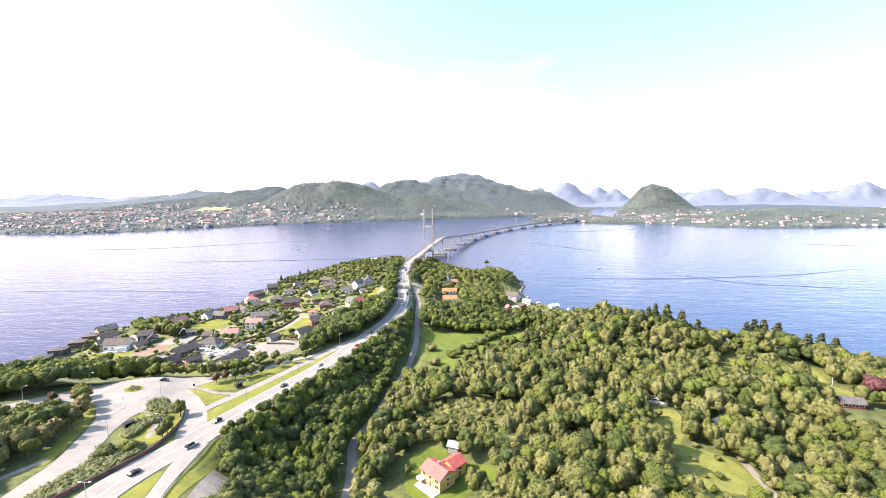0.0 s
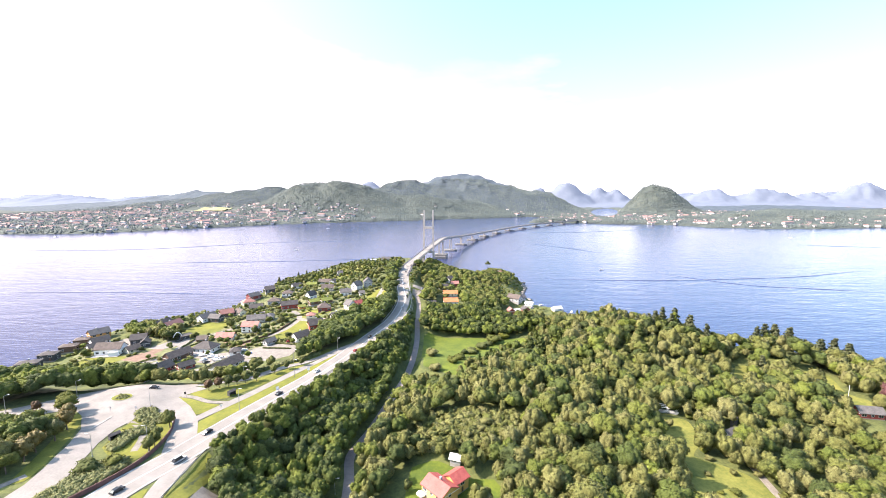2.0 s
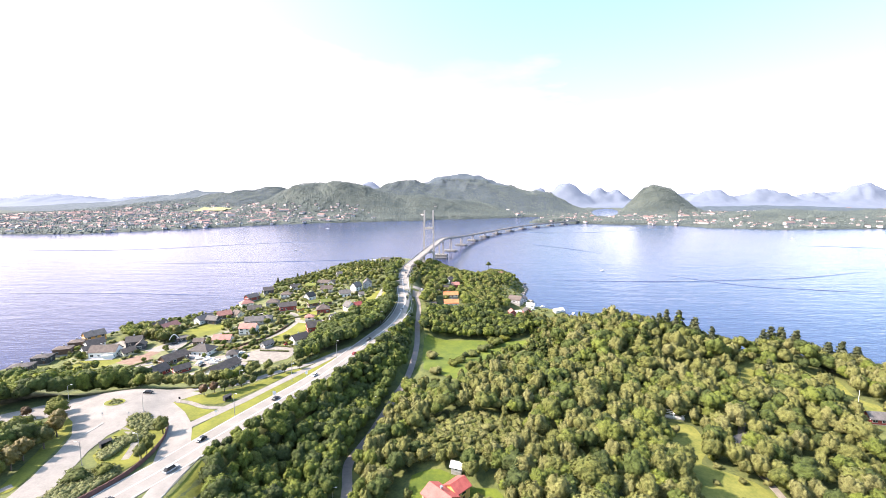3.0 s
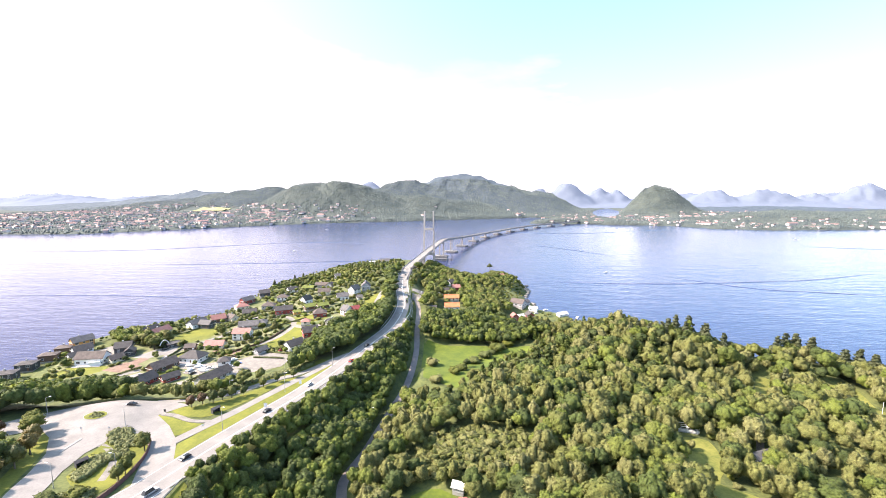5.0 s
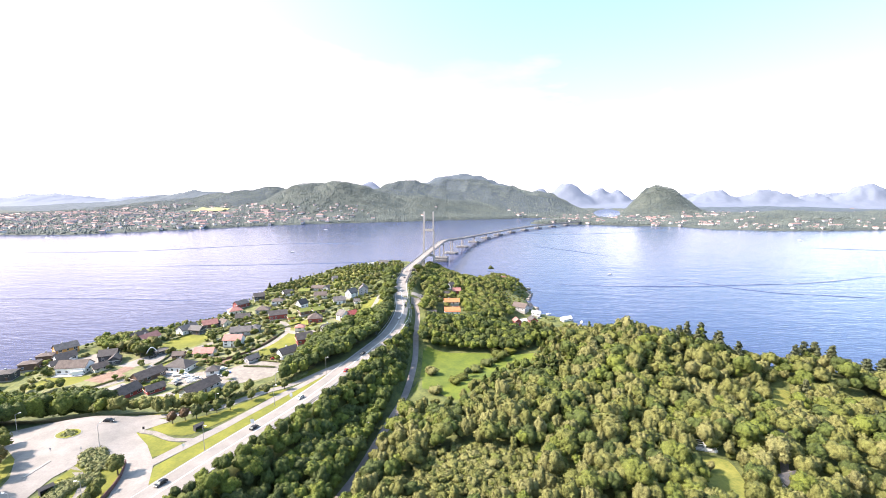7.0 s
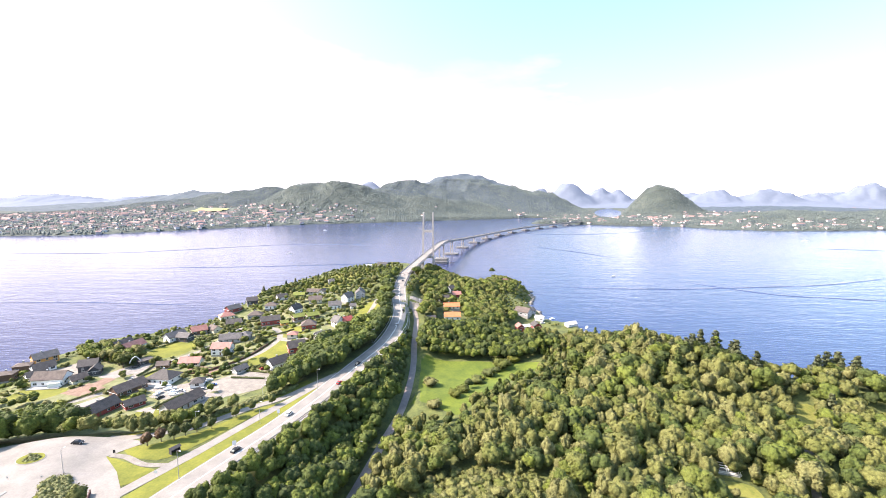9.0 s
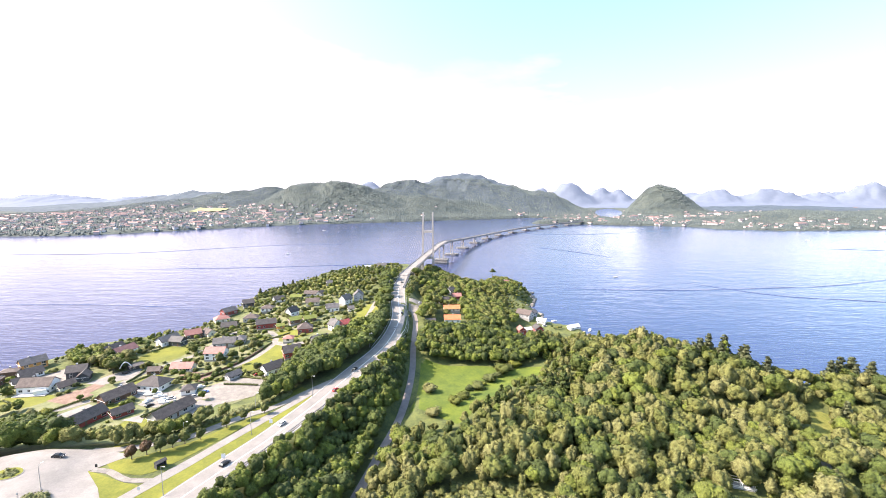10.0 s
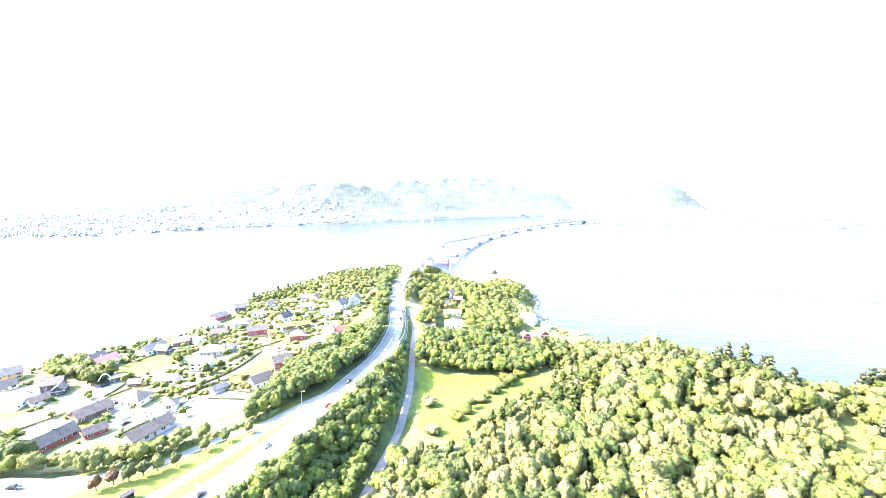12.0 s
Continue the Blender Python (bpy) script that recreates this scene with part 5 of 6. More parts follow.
def grove(name, trees, label):
    """The woods past what one could count, as one mesh of many separate trees."""
    vs, fs, ts, ns, k = [], [], [], [], 0
    for x, y, kind, h, v, zone in trees:
        cv, cf, cn = (FULL if y < 205 else THIN if y < (300 if zone == "east" else 330) else FAINT)[kind][v % 6]
        s, a = h / (3.0 if kind == "bush" else 10.6), 0.063 * (v % 100)
        w = s * ((1.02 if zone in ("east", "hedgerow") else 0.95 if zone == "belt" else 1.3 if zone in ("homes_east", "point", "bridgehead", "road_edge") else 1.08) + 0.003 * (v % 100))
        c, n = math.cos(a), math.sin(a)
        e = 0.84 + 0.0032 * (v * 7 % 100)
        p = np.stack([(cv[:, 0] * c - cv[:, 1] * n) * w * e + x, (cv[:, 0] * n + cv[:, 1] * c) * w / e + y, cv[:, 2] * s + ground(x, y)], 1)
        vs.append(p)
        ns.append(np.stack([cn[:, 0] * c - cn[:, 1] * n, cn[:, 0] * n + cn[:, 1] * c, cn[:, 2]], 1))
        fs.append(cf + k)
        k += len(p)
        t = {"oak": 0.05 + 0.68 * (v % 97) / 97, "birch": 0.62 + 0.38 * (v % 89) / 89, "fir": 0.1 + 0.3 * (v % 7) / 7, "bush": 0.3 + 0.6 * (v % 11) / 11}[kind]
        if zone in ("belt", "corner_wood", "hedgerow"):
            t *= 0.58 if zone == "belt" else 0.62
        if zone in ("homes_east", "point", "bridgehead", "quay_bank"):
            t = 0.2 + 0.55 * t
        if zone in ("west_strip", "road_edge"):
            t = 0.1 + 0.3 * t if x > -95 or x < -165 else 0.35 + 0.55 * t
        if zone in ("scrub", "glade_edge"):
            t = 0.5 + 0.5 * (v % 11) / 11
        ts.append(np.full(len(p), t))
    tagged(new(name, raw_mesh(name, np.concatenate(vs), np.concatenate(fs), LEAF["woods"], np.concatenate(ts), normals=np.concatenate(ns))), label, "trees", kind="stuff")


for name, zones, label in (("woods", ("east", "glade_edge", "scrub"), "dense mixed wood of birch, oak and willow on the hillside"),
                           ("tree_belt", ("belt", "hedgerow"), "dense dark green belt of broadleaf trees on a bank"),
                           ("thicket", ("homes_east", "quay_bank", "quay_trees", "point", "bridgehead", "road_edge", "road_east"), "trees and thickets between houses near the bridge"),
                           ("copse", ("west_strip", "corner_wood", "near_west"), "trees along the edge of the road and housing"),
                           ("garden_trees", ("homes_west", "north_hill", "shore_copse"), "scattered garden trees and shrubs of the housing area")):
    grove(name, [t for t in woods if t[5] in zones], label)

# ---- woods and town of the far shore ----
n = 210000
bx, by = rng.uniform(-2600, 3300, n), 1150 + 1900 * rng.uniform(0, 1, n) ** 1.15
bz = np.maximum(far_height(bx, by), mountain_height(bx, by))
town = waves(bx, by, 500, 31) + 0.7 * ((bx < -450) & (by < 2300)) + 0.6 * ((bx > 900) & (by < 2300)) - 1.2 * (bx > -500) * (bx < 850)
ok = (bz > 1.5) & (np.abs(bx) < 1.06 * by + 40) & ((town < 0.3) | (bz > 32) | (rng.uniform(0, 1, n) < 0.3)) & ~((bx > -1440) & (bx < -1130) & (by > 2290) & (by < 2490))
bx, by, bz = bx[ok][:84000], by[ok][:84000], bz[ok][:84000]
n = len(bx)
# green greyed towards blue: the haze over the fjord is in the leaf colour
HAZED_LEAF = paint("hazed_leaves", (0.036, 0.055, 0.06), (0.122, 0.142, 0.124), 60, 0.9, pick="tint")
cone = np.array([(1, 0, 0), (0, 1, 0.1), (-1, 0, 0), (0, -1, 0.1), (0, 0, 1)])
conef = np.array([(0, 1, 4), (1, 2, 4), (2, 3, 4), (3, 0, 4)])
wide, tall, spin = rng.uniform(2.6, 5.6, n), rng.uniform(3.5, 7.5, n), rng.uniform(0, 1.57, n)
v = np.tile(cone, (n, 1, 1)) * rng.uniform(0.65, 1.3, (n, 5, 1))
v = np.stack([(v[..., 0] * np.cos(spin)[:, None] - v[..., 1] * np.sin(spin)[:, None]) * wide[:, None] + bx[:, None],
              (v[..., 0] * np.sin(spin)[:, None] + v[..., 1] * np.cos(spin)[:, None]) * wide[:, None] + by[:, None], v[..., 2] * tall[:, None] + bz[:, None]], -1)
tagged(new("far_trees", raw_mesh("far_trees", v.reshape(-1, 3), (conef[None] + 5 * np.arange(n)[:, None, None]).reshape(-1, 3), HAZED_LEAF,
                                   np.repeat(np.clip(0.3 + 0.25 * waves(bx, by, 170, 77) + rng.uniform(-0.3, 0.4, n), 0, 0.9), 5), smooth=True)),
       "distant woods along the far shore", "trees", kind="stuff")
FAR_WALL = paint("far_house_walls", (0.27, 0.23, 0.22), (0.6, 0.59, 0.58), 30, 0.7, pick="island")
FAR_ROOF = paint("far_house_roofs", (0.08, 0.08, 0.085), (0.36, 0.2, 0.17), 30, 0.7, pick="island")
walls, roofs, made = Shape(), Shape(), 0
while made < 2100:
    x, y = rng.uniform(-2400, 3200), 1180 + 2000 * rng.uniform() ** 1.3
    if made > 1450:
        x, y = rng.uniform(-2300, -330), rng.uniform(1400, 2500)
    elif made > 1150:
        x, y = rng.uniform(2150, 3700), rng.uniform(3000, 3900)
    if -1440 < x < -1130 and 2290 < y < 2490 or abs(x) > 1.1 * y + 40 or -430 < x < 380 and rng.uniform() < 0.9:
        continue
    z = float(far_height(np.array([x]), np.array([y]))[0])
    if z < 2 or z > (30 if x > 1100 and y < 3000 else 75):
        continue
    a, b, h = rng.uniform(5, 9), rng.uniform(4, 5.5), rng.uniform(3.5, 6.5)
    if rng.uniform() < 0.06:
        a, b, h = a * 2.5, b * 1.8, h * 1.4
    m = pose(x, y, z, 0, 0, rng.uniform(0, 180))
    walls.box(-a, a, -b, b, -2, h, m)
    roofs.add([(-a - 0.4, -b - 0.4, h), (a + 0.4, -b - 0.4, h), (a + 0.4, b + 0.4, h), (-a - 0.4, b + 0.4, h), (-a - 0.4, 0, h + 0.5 * b), (a + 0.4, 0, h + 0.5 * b)],
              [(0, 1, 5, 4), (2, 3, 4, 5), (1, 2, 5), (3, 0, 4), (3, 2, 1, 0)], m)
    made += 1
tagged(new("far_town", walls.mesh("far_town", FAR_WALL)), "small pale houses of a distant town along the far shore", "houses", kind="stuff")
tagged(new("far_town_roofs", roofs.mesh("far_town_roofs", FAR_ROOF)), "grey and red roofs of the distant town", "roofs", kind="stuff")


# ---- along the roads ----
def wall_along(name, line, height, width, material, label, category, lift=0.1, piece="panel"):
    n, v, f = sides(line), [], []
    for p, m in zip(line, n):
        z, x, y = ground(p[0], p[1]) + lift, m[0] * width / 2, m[1] * width / 2
        v += [(p[0] - x, p[1] - y, z - 0.5 * height), (p[0] + x, p[1] + y, z - 0.5 * height), (p[0] + x, p[1] + y, z + height), (p[0] - x, p[1] - y, z + height)]
    for k in range(0, 4 * len(line) - 4, 4):
        f += [(k + i, k + 4 + i, k + 4 + (i + 1) % 4, k + (i + 1) % 4) for i in range(4)]
    k = len(v)
    ob = thing(name, pose(0, 0, 0), label, category)
    part(piece, Shape().add(v, f + [(3, 2, 1, 0), (k - 4, k - 3, k - 2, k - 1)]), material, ob)
    return ob


noise_line = smooth_line([(-124, 108, 0), (-121.5, 124, 0), (-113.5, 147, 0), (-112.5, 160, 0), (-114.5, 172, 0), (-118, 183, 0), (-122, 191, 0)], 4.0)
barrier = wall_along("noise_barrier", noise_line, 1.6, 0.3, RUST_WALL, "red-brown panelled barrier along the main road", "barrier")
for p in noise_line:
    part("post", Shape().box(-0.18, 0.18, -0.18, 0.18, -0.3, 1.85, pose(p[0], p[1], ground(p[0], p[1]))), RUST_WALL, barrier)
for gl in ([(-93, 165, 0), (-92.5, 150, 0), (-90.5, 135, 0), (-87, 118, 0), (-83, 95, 0)], [(-81, 210, 0), (-71, 240, 0), (-60, 274, 0), (-48.5, 308, 0), (-35, 350, 0), (-30.3, 385, 0), (-30.3, 420, 0), (-35, 452, 0), (-39.6, 505, 0), (-38, 556, 0)],
           [(-50.5, 350, 0), (-45.8, 385, 0), (-45.8, 420, 0), (-51, 455, 0), (-56, 505, 0), (-54.3, 556, 0)]):
    gp = smooth_line(gl, 6.0)
    rail = wall_along("guard_rail", gp, 0.35, 0.12, STEEL, "galvanised steel guard rail beside the road", "guard rail", 0.75, "beam")
    for p in gp:
        part("post", Shape().box(-0.07, 0.07, -0.07, 0.07, -0.5, 0.9, pose(p[0], p[1], ground(p[0], p[1]) + 0.1)), STEEL, rail)


wall_along("retaining_wall", smooth_line([(-155, 315, 0), (-143, 329, 0), (-135, 346, 0), (-131, 362, 0)], 3.0), 1.5, 0.4, WALLS["brown"], "dark timber retaining wall beside the lane", "retaining wall", piece="boards")
wall_along("garden_wall", smooth_line([(-176, 312, 0), (-158, 316, 0), (-142, 308, 0)], 3.0), 0.9, 0.35, WALLS["brown"], "low brown garden wall along the yard", "garden wall", piece="boards")


def street_lamp(x, y, height, turn, arms=1):
    ob = thing("street_lamp", pose(x, y, ground(x, y), 0, 0, turn), "grey steel street lamp on a slender mast", "street lamp", "street lamps along the roads")
    part("pole", Shape().tube((0, 0, -0.4), (0, 0, height), 0.13, 0.07, 8), STEEL, ob)
    part("base", Shape().tube((0, 0, -0.3), (0, 0, 0.7), 0.2, 0.18, 8), STEEL, ob)
    for s in (1, -1)[:arms]:
        arm = part("arm", Shape().tube((0, 0, height), (s * 1.3, 0, height + 0.25), 0.05, 0.04, 6), STEEL, ob)
        part("lamp_head", Shape().box(min(s * 1.1, s * 1.9), max(s * 1.1, s * 1.9), -0.16, 0.16, height + 0.18, height + 0.34), TRIM, arm)


for x, y, h, turn, arms in ((-104.5, 115, 12, 0, 2), (-70, 280, 12, -20, 1), (-85.5, 242, 11, -20, 1), (-97, 200, 11, -20, 1), (-46, 203, 7, 0, 1), (-43.5, 165, 7, 0, 1), (-40.5, 244, 7, 0, 1), (-182, 210, 8, 40, 1), (-198, 191, 8, 40, 1),
                            (-139, 200, 9, 90, 1), (-114.5, 163, 11, 180, 1), (-132, 158, 9, 180, 1), (-112, 237, 8, 0, 1), (-95, 268, 8, 0, 1), (-52, 352, 10, 0, 1), (-47, 388, 10, 0, 1), (-57, 500, 10, 0, 1)):
    street_lamp(x, y, h, turn, arms)


def road_sign(x, y, w, h, material):
    ob = thing("road_sign", pose(x, y, ground(x, y), 0, 0, 10), "small road sign on a steel post", "road sign", "road signs of the junction")
    part("post", Shape().tube((0, 0, -0.3), (0, 0, 1.6 + h), 0.05, 0.05, 6), STEEL, ob)
    part("plate", Shape().box(-w / 2, w / 2, -0.08, -0.05, 1.6, 1.6 + h), material, ob, "painted metal plate")


for x, y, w, h, c in ((-153, 194, 0.6, 0.6, "silver"), (-142, 195, 0.6, 0.6, "silver"), (-130, 212.5, 0.9, 1.2, "black"), (-87, 221, 1.6, 2.0, "white"), (-80, 250, 1.4, 1.8, "white"), (-106, 201, 1.0, 1.0, "white")):
    road_sign(x, y, w, h, CARS[c])


def bus_shelter(x, y, turn):
    ob = thing("bus_shelter", pose(x, y, ground(x, y) + 0.1, 0, 0, turn), "dark timber bus shelter with a pitched roof", "bus shelter", "bus shelters")
    for u in (-1.7, 1.7):
        part("side_wall", Shape().box(u - 0.08, u + 0.08, -0.9, 0.9, -0.3, 2.3), WALLS["dark"], ob)
    part("back_wall", Shape().box(-1.62, 1.62, 0.78, 0.9, -0.3, 2.3), WALLS["dark"], ob)
    part("bench", Shape().box(-1.5, 1.5, 0.3, 0.75, 0.4, 0.48), WALLS["brown"], ob)
    part("roof", Shape().add([(-2.1, -1.3, 2.25), (2.1, -1.3, 2.25), (2.1, 0, 3.0), (-2.1, 0, 3.0), (2.1, 1.3, 2.25), (-2.1, 1.3, 2.25), (-2.1, 0, 2.8), (2.1, 0, 2.8)],
                             [(0, 1, 2, 3), (3, 2, 4, 5), (1, 0, 6, 7), (5, 4, 7, 6), (0, 3, 5, 6), (2, 1, 7, 4)]), ROOFS["dark"], ob)


bus_shelter(-134.5, 172, 60)
bus_shelter(-108.5, 216, 60)

# ---- cars, boats and a motorhome ----
WHEEL = Shape().tube((0, -0.12, 0), (0, 0.12, 0), 0.33, 0.33, 12).mesh("wheel", RUBBER)
RIM = Shape().tube((0, -0.13, 0), (0, 0.13, 0), 0.19, 0.19, 8).mesh("rim", STEEL)


def hull(points, half, name, material, parent, top=1.0, label=""):
    """A body drawn by its side outline and drawn in towards the top."""
    n = len(points)
    v = [(x, s * half * (1 if z < 0.9 else top), z) for s in (-1, 1) for x, z in points]
    f = [tuple(range(n)), tuple(range(2 * n - 1, n - 1, -1))] + [(i, n + i, n + (i + 1) % n, (i + 1) % n) for i in range(n)]
    return part(name, Shape().add(v, f), material, parent, label)


def car(x, y, turn, colour, group="cars on the road", z=None, van=False):
    base = ground(x, y) + 0.25 if z is None else z
    ob = thing("van" if van else "car", pose(x, y, base, 0, 0, turn), f"{colour} {'delivery van' if van else 'passenger car'} on the bright asphalt", "van" if van else "car", group)
    k = 1.25 if van else 1.0
    hull([(-2.1 * k, 0.3), (2.1 * k, 0.3), (2.15 * k, 0.6), (1.9 * k, 0.82), (-2.05 * k, 0.88), (-2.15 * k, 0.6)], 0.88, "body", CARS[colour], ob)
    tip = 2.2 if van else 1.42
    hull([(1.15 * k, 0.84), (0.5 * k, tip - 0.04), (-1.3 * k, tip - 0.04), (-1.95 * k, 0.87)], 0.8, "cabin_glass", PANE, ob, 0.84, "dark window glass")
    hull([(0.55 * k, tip - 0.06), (0.4 * k, tip), (-1.2 * k, tip), (-1.4 * k, tip - 0.06)], 0.74, "roof", CARS[colour], ob, 0.9)
    for u in (-1.3 * k, 1.3 * k):
        for s in (-0.8, 0.8):
            w = link("wheel", WHEEL, ob, at=pose(u, s, 0.33))
            link("rim", RIM, w)
    for s in (-0.6, 0.6):
        part("headlight", Shape().box(2.08 * k, 2.17 * k, s - 0.18, s + 0.18, 0.55, 0.7), TRIM, ob)
    return ob


car(-107.5, 138, 72, "black")
car(-99, 157, 68, "silver", van=True)
car(-100, 178, 250, "black")
car(-85.5, 219, 72, "black")
car(-75.5, 251, 250, "white")
car(-60, 288, 68, "red")
car(-55, 315, 245, "black")
car(-38, 386, 262, "silver")
car(-36.5, 424, 98, "black")
car(-45, 470, 264, "white")
car(-46.5, 527, 92, "black")
car(-194, 187, 40, "silver", "parked cars")
car(-149, 218, 5, "black", "parked cars")
for x, y, turn, c in ((-136, 295, 30, "blue"), (-139, 290, 20, "silver"), (-158, 281, 60, "black"), (-204, 326, 50, "black"), (-222, 309, 20, "white"), (-116, 318, 40, "red"), (-88, 402, 90, "black"), (-20, 462, 80, "white"), (-24, 468, 80, "silver"), (-18, 470, 80, "white"),
                      (-98, 372, 20, "silver"), (-152, 290, 15, "white"), (-168, 395, 70, "black"), (6, 171, 100, "white"), (92, 445, 20, "white")):
    car(x, y, turn, c, "parked cars")


def boat(x, y, turn, length, label, afloat=False):
    ob = thing("boat", pose(x, y, 0.1 if afloat else ground(x, y) + 0.7, 0, 0, turn), label, "boat", "small boats")
    a, b = length / 2, length * 0.17
    o = [(-a, -b), (0.3 * a, -b), (0.8 * a, -0.5 * b), (a, 0), (0.8 * a, 0.5 * b), (0.3 * a, b), (-a, b)]
    n = len(o)
    part("hull", Shape().add([(0.92 * p, 0.6 * q, -0.5) for p, q in o] + [(p, q, 0.55) for p, q in o], [tuple(range(n - 1, -1, -1)), tuple(range(n, 2 * n))] + [(i, (i + 1) % n, n + (i + 1) % n, n + i) for i in range(n)]), WALLS["white"], ob, "white hull")
    part("cabin", Shape().box(-0.45 * a, 0.25 * a, -0.6 * b, 0.6 * b, 0.5, 1.3), WALLS["white"], ob)
    part("windscreen", Shape().box(0.25 * a, 0.3 * a, -0.55 * b, 0.55 * b, 0.7, 1.25), PANE, ob)
    if not afloat:
        part("cradle", Shape().box(-0.5 * a, 0.5 * a, -0.5 * b, 0.5 * b, -0.75, -0.45), STEEL, ob)


for x, y, turn, l in ((-160, 293, 20, 7), (-155, 288, 30, 6), (-163, 287, 80, 6), (-152, 284, 10, 5.5), (-166, 296, 15, 9), (-143, 303, 30, 6)):
    boat(x, y, turn, l, "white boat stored on a cradle in the yard")
for x, y, turn, l in ((262, 710, 200, 9), (-330, 960, 20, 10), (1010, 1250, 170, 12), (128, 462, 40, 7), (136, 452, 60, 7), (110, 480, 20, 6), (-1120, 1240, 5, 12), (-420, 1560, 0, 14)):
    boat(x, y, turn, l, "small white motorboat on the fjord", True)
van = thing("motorhome", pose(-232, 298, ground(-232, 298) + 0.2, 0, 0, 25), "white motorhome parked beside the long white house", "motorhome")
hull([(-3.4, 0.4), (3.3, 0.4), (3.5, 1.0), (2.6, 2.0), (2.4, 2.9), (-3.4, 2.9)], 1.1, "body", WALLS["white"], van)
part("windscreen", Shape().add([(3.45, -0.9, 1.15), (3.45, 0.9, 1.15), (2.72, 0.9, 1.95), (2.72, -0.9, 1.95)], [(0, 1, 2, 3)]), PANE, van)
for u in (-2.1, 2.3):
    for s in (-1.0, 1.0):
        link("wheel", WHEEL, van, at=pose(u, s, 0.33))

# ---- single trees and shrubs by the roads ----
for k, (x, y, kind, h, leaf) in enumerate(((-120, 184.5, "birch", 9.5, "dark"), (-115.5, 168, "birch", 7, "oak"), (-118.5, 174, "birch", 6.5, "dark"), (-126.5, 149, "bush", 5.6, "oak"), (-121, 154, "bush", 4.8, "oak"), (-114.8, 164, "birch", 7.5, "dark"), (-159, 178, "birch", 10.6, "amber"), (-155, 168, "birch", 10.6, "amber"),
                                           (-154, 159, "birch", 10.0, "amber"), (-152.5, 153, "birch", 10.0, "amber"), (-152, 146, "oak", 8.8, "oak"), (-164, 185, "birch", 10.0, "amber"), (-170, 191, "oak", 10.6, "oak"), (-185, 192, "birch", 6.0, "rowan"), (-176.5, 198, "oak", 8.5, "oak"), (-157, 137, "oak", 7, "oak"), (-160, 126, "oak", 7, "birch"),
                                           (-122, 219.5, "birch", 7.0, "rowan"), (-118.5, 223, "birch", 7.0, "rowan"), (-114.5, 225, "birch", 7.5, "dark"), (-112, 229, "birch", 7.0, "dark"), (-109.5, 233, "birch", 7.5, "dark"), (-105, 237, "birch", 6.5, "dark"), (-99, 247, "birch", 6.5, "dark"), (-94, 254, "birch", 6.3, "dark"), (-88, 262, "birch", 6.0, "dark"),
                                           (233, 219, "oak", 16, "copper"), (240, 214, "oak", 14, "copper"), (-9, 313, "bush", 7, "birch"), (-6, 280, "bush", 6, "birch"), (6, 294, "bush", 6, "oak"), (11, 302, "bush", 6, "oak"), (15, 309, "oak", 7, "dark"), (21, 319, "bush", 6.5, "dark"), (25, 326, "bush", 3.5, "oak"), (30, 333, "bush", 7, "dark"), (40, 347, "bush", 9, "oak"), (36, 341, "bush", 4.5, "dark"), (50, 357, "bush", 7, "oak"), (45, 352, "bush", 5, "birch"),
                                           (-14.5, 164, "birch", 6, "dark"), (110, 205, "birch", 5.5, "birch"), (-216, 344, "oak", 11, "birch"), (-211, 340, "birch", 12, "birch"), (-222, 340, "oak", 9, "oak"), (-152, 342, "birch", 9, "dark"), (-146, 348, "oak", 8, "oak"), (-150, 366, "oak", 8, "oak"), (-138, 362, "birch", 9, "birch"))):
    tree(x, y, kind, h, 3 + 7 * k, leaf, 1.35, group="single trees and bushes")
for k, (x, y, h) in enumerate(((163, 320, 14.5), (156, 316, 13), (170, 316, 15), (149, 311, 12.5), (175, 304, 14), (128, 312, 13.5), (136, 318, 12), (182, 296, 12), (220, 293, 13.5), (228, 295, 14), (236, 291, 13), (213, 291, 12), (255, 288, 14), (262, 286, 15), (269, 283, 13), (246, 290, 12), (196, 262, 12), (205, 232, 10), (166, 312, 12), (159, 322, 11.5), (178, 312, 12.5), (232, 288, 12), (258, 292, 13), (266, 290, 12), (273, 286, 12), (224, 288, 11), (142, 314, 11),
                                (-190, 560, 7), (-184, 575, 8), (-200, 520, 7))):
    tree(x, y, "fir", 1.16 * h, 5 * k, "fir", 1.0 + 0.06 * (k % 5), group="conifers on the ridge")
# the lone pine with a bare stem on the point
pine = thing("tree", pose(66, 642, ground(66, 642)), "lone pine with a bare stem and small round crown", "tree")
part("trunk", Shape().tube((0, 0, -0.5), (0.3, 0, 12), 0.3, 0.18, 7), BARK, pine)
pv, pf, pn = sprays(np.random.RandomState(5), [(np.array(c), r, 0.75) for c, r in (((0.3, 0, 12.8), 3.0), ((-1.8, 0.6, 12.2), 2.1), ((2.2, -0.5, 12.3), 2.2), ((0.2, 0.8, 14.4), 2.1))], 60, 0.8)
link("crown", raw_mesh("crown", pv, pf, LEAF["dark"], normals=pn), pine)


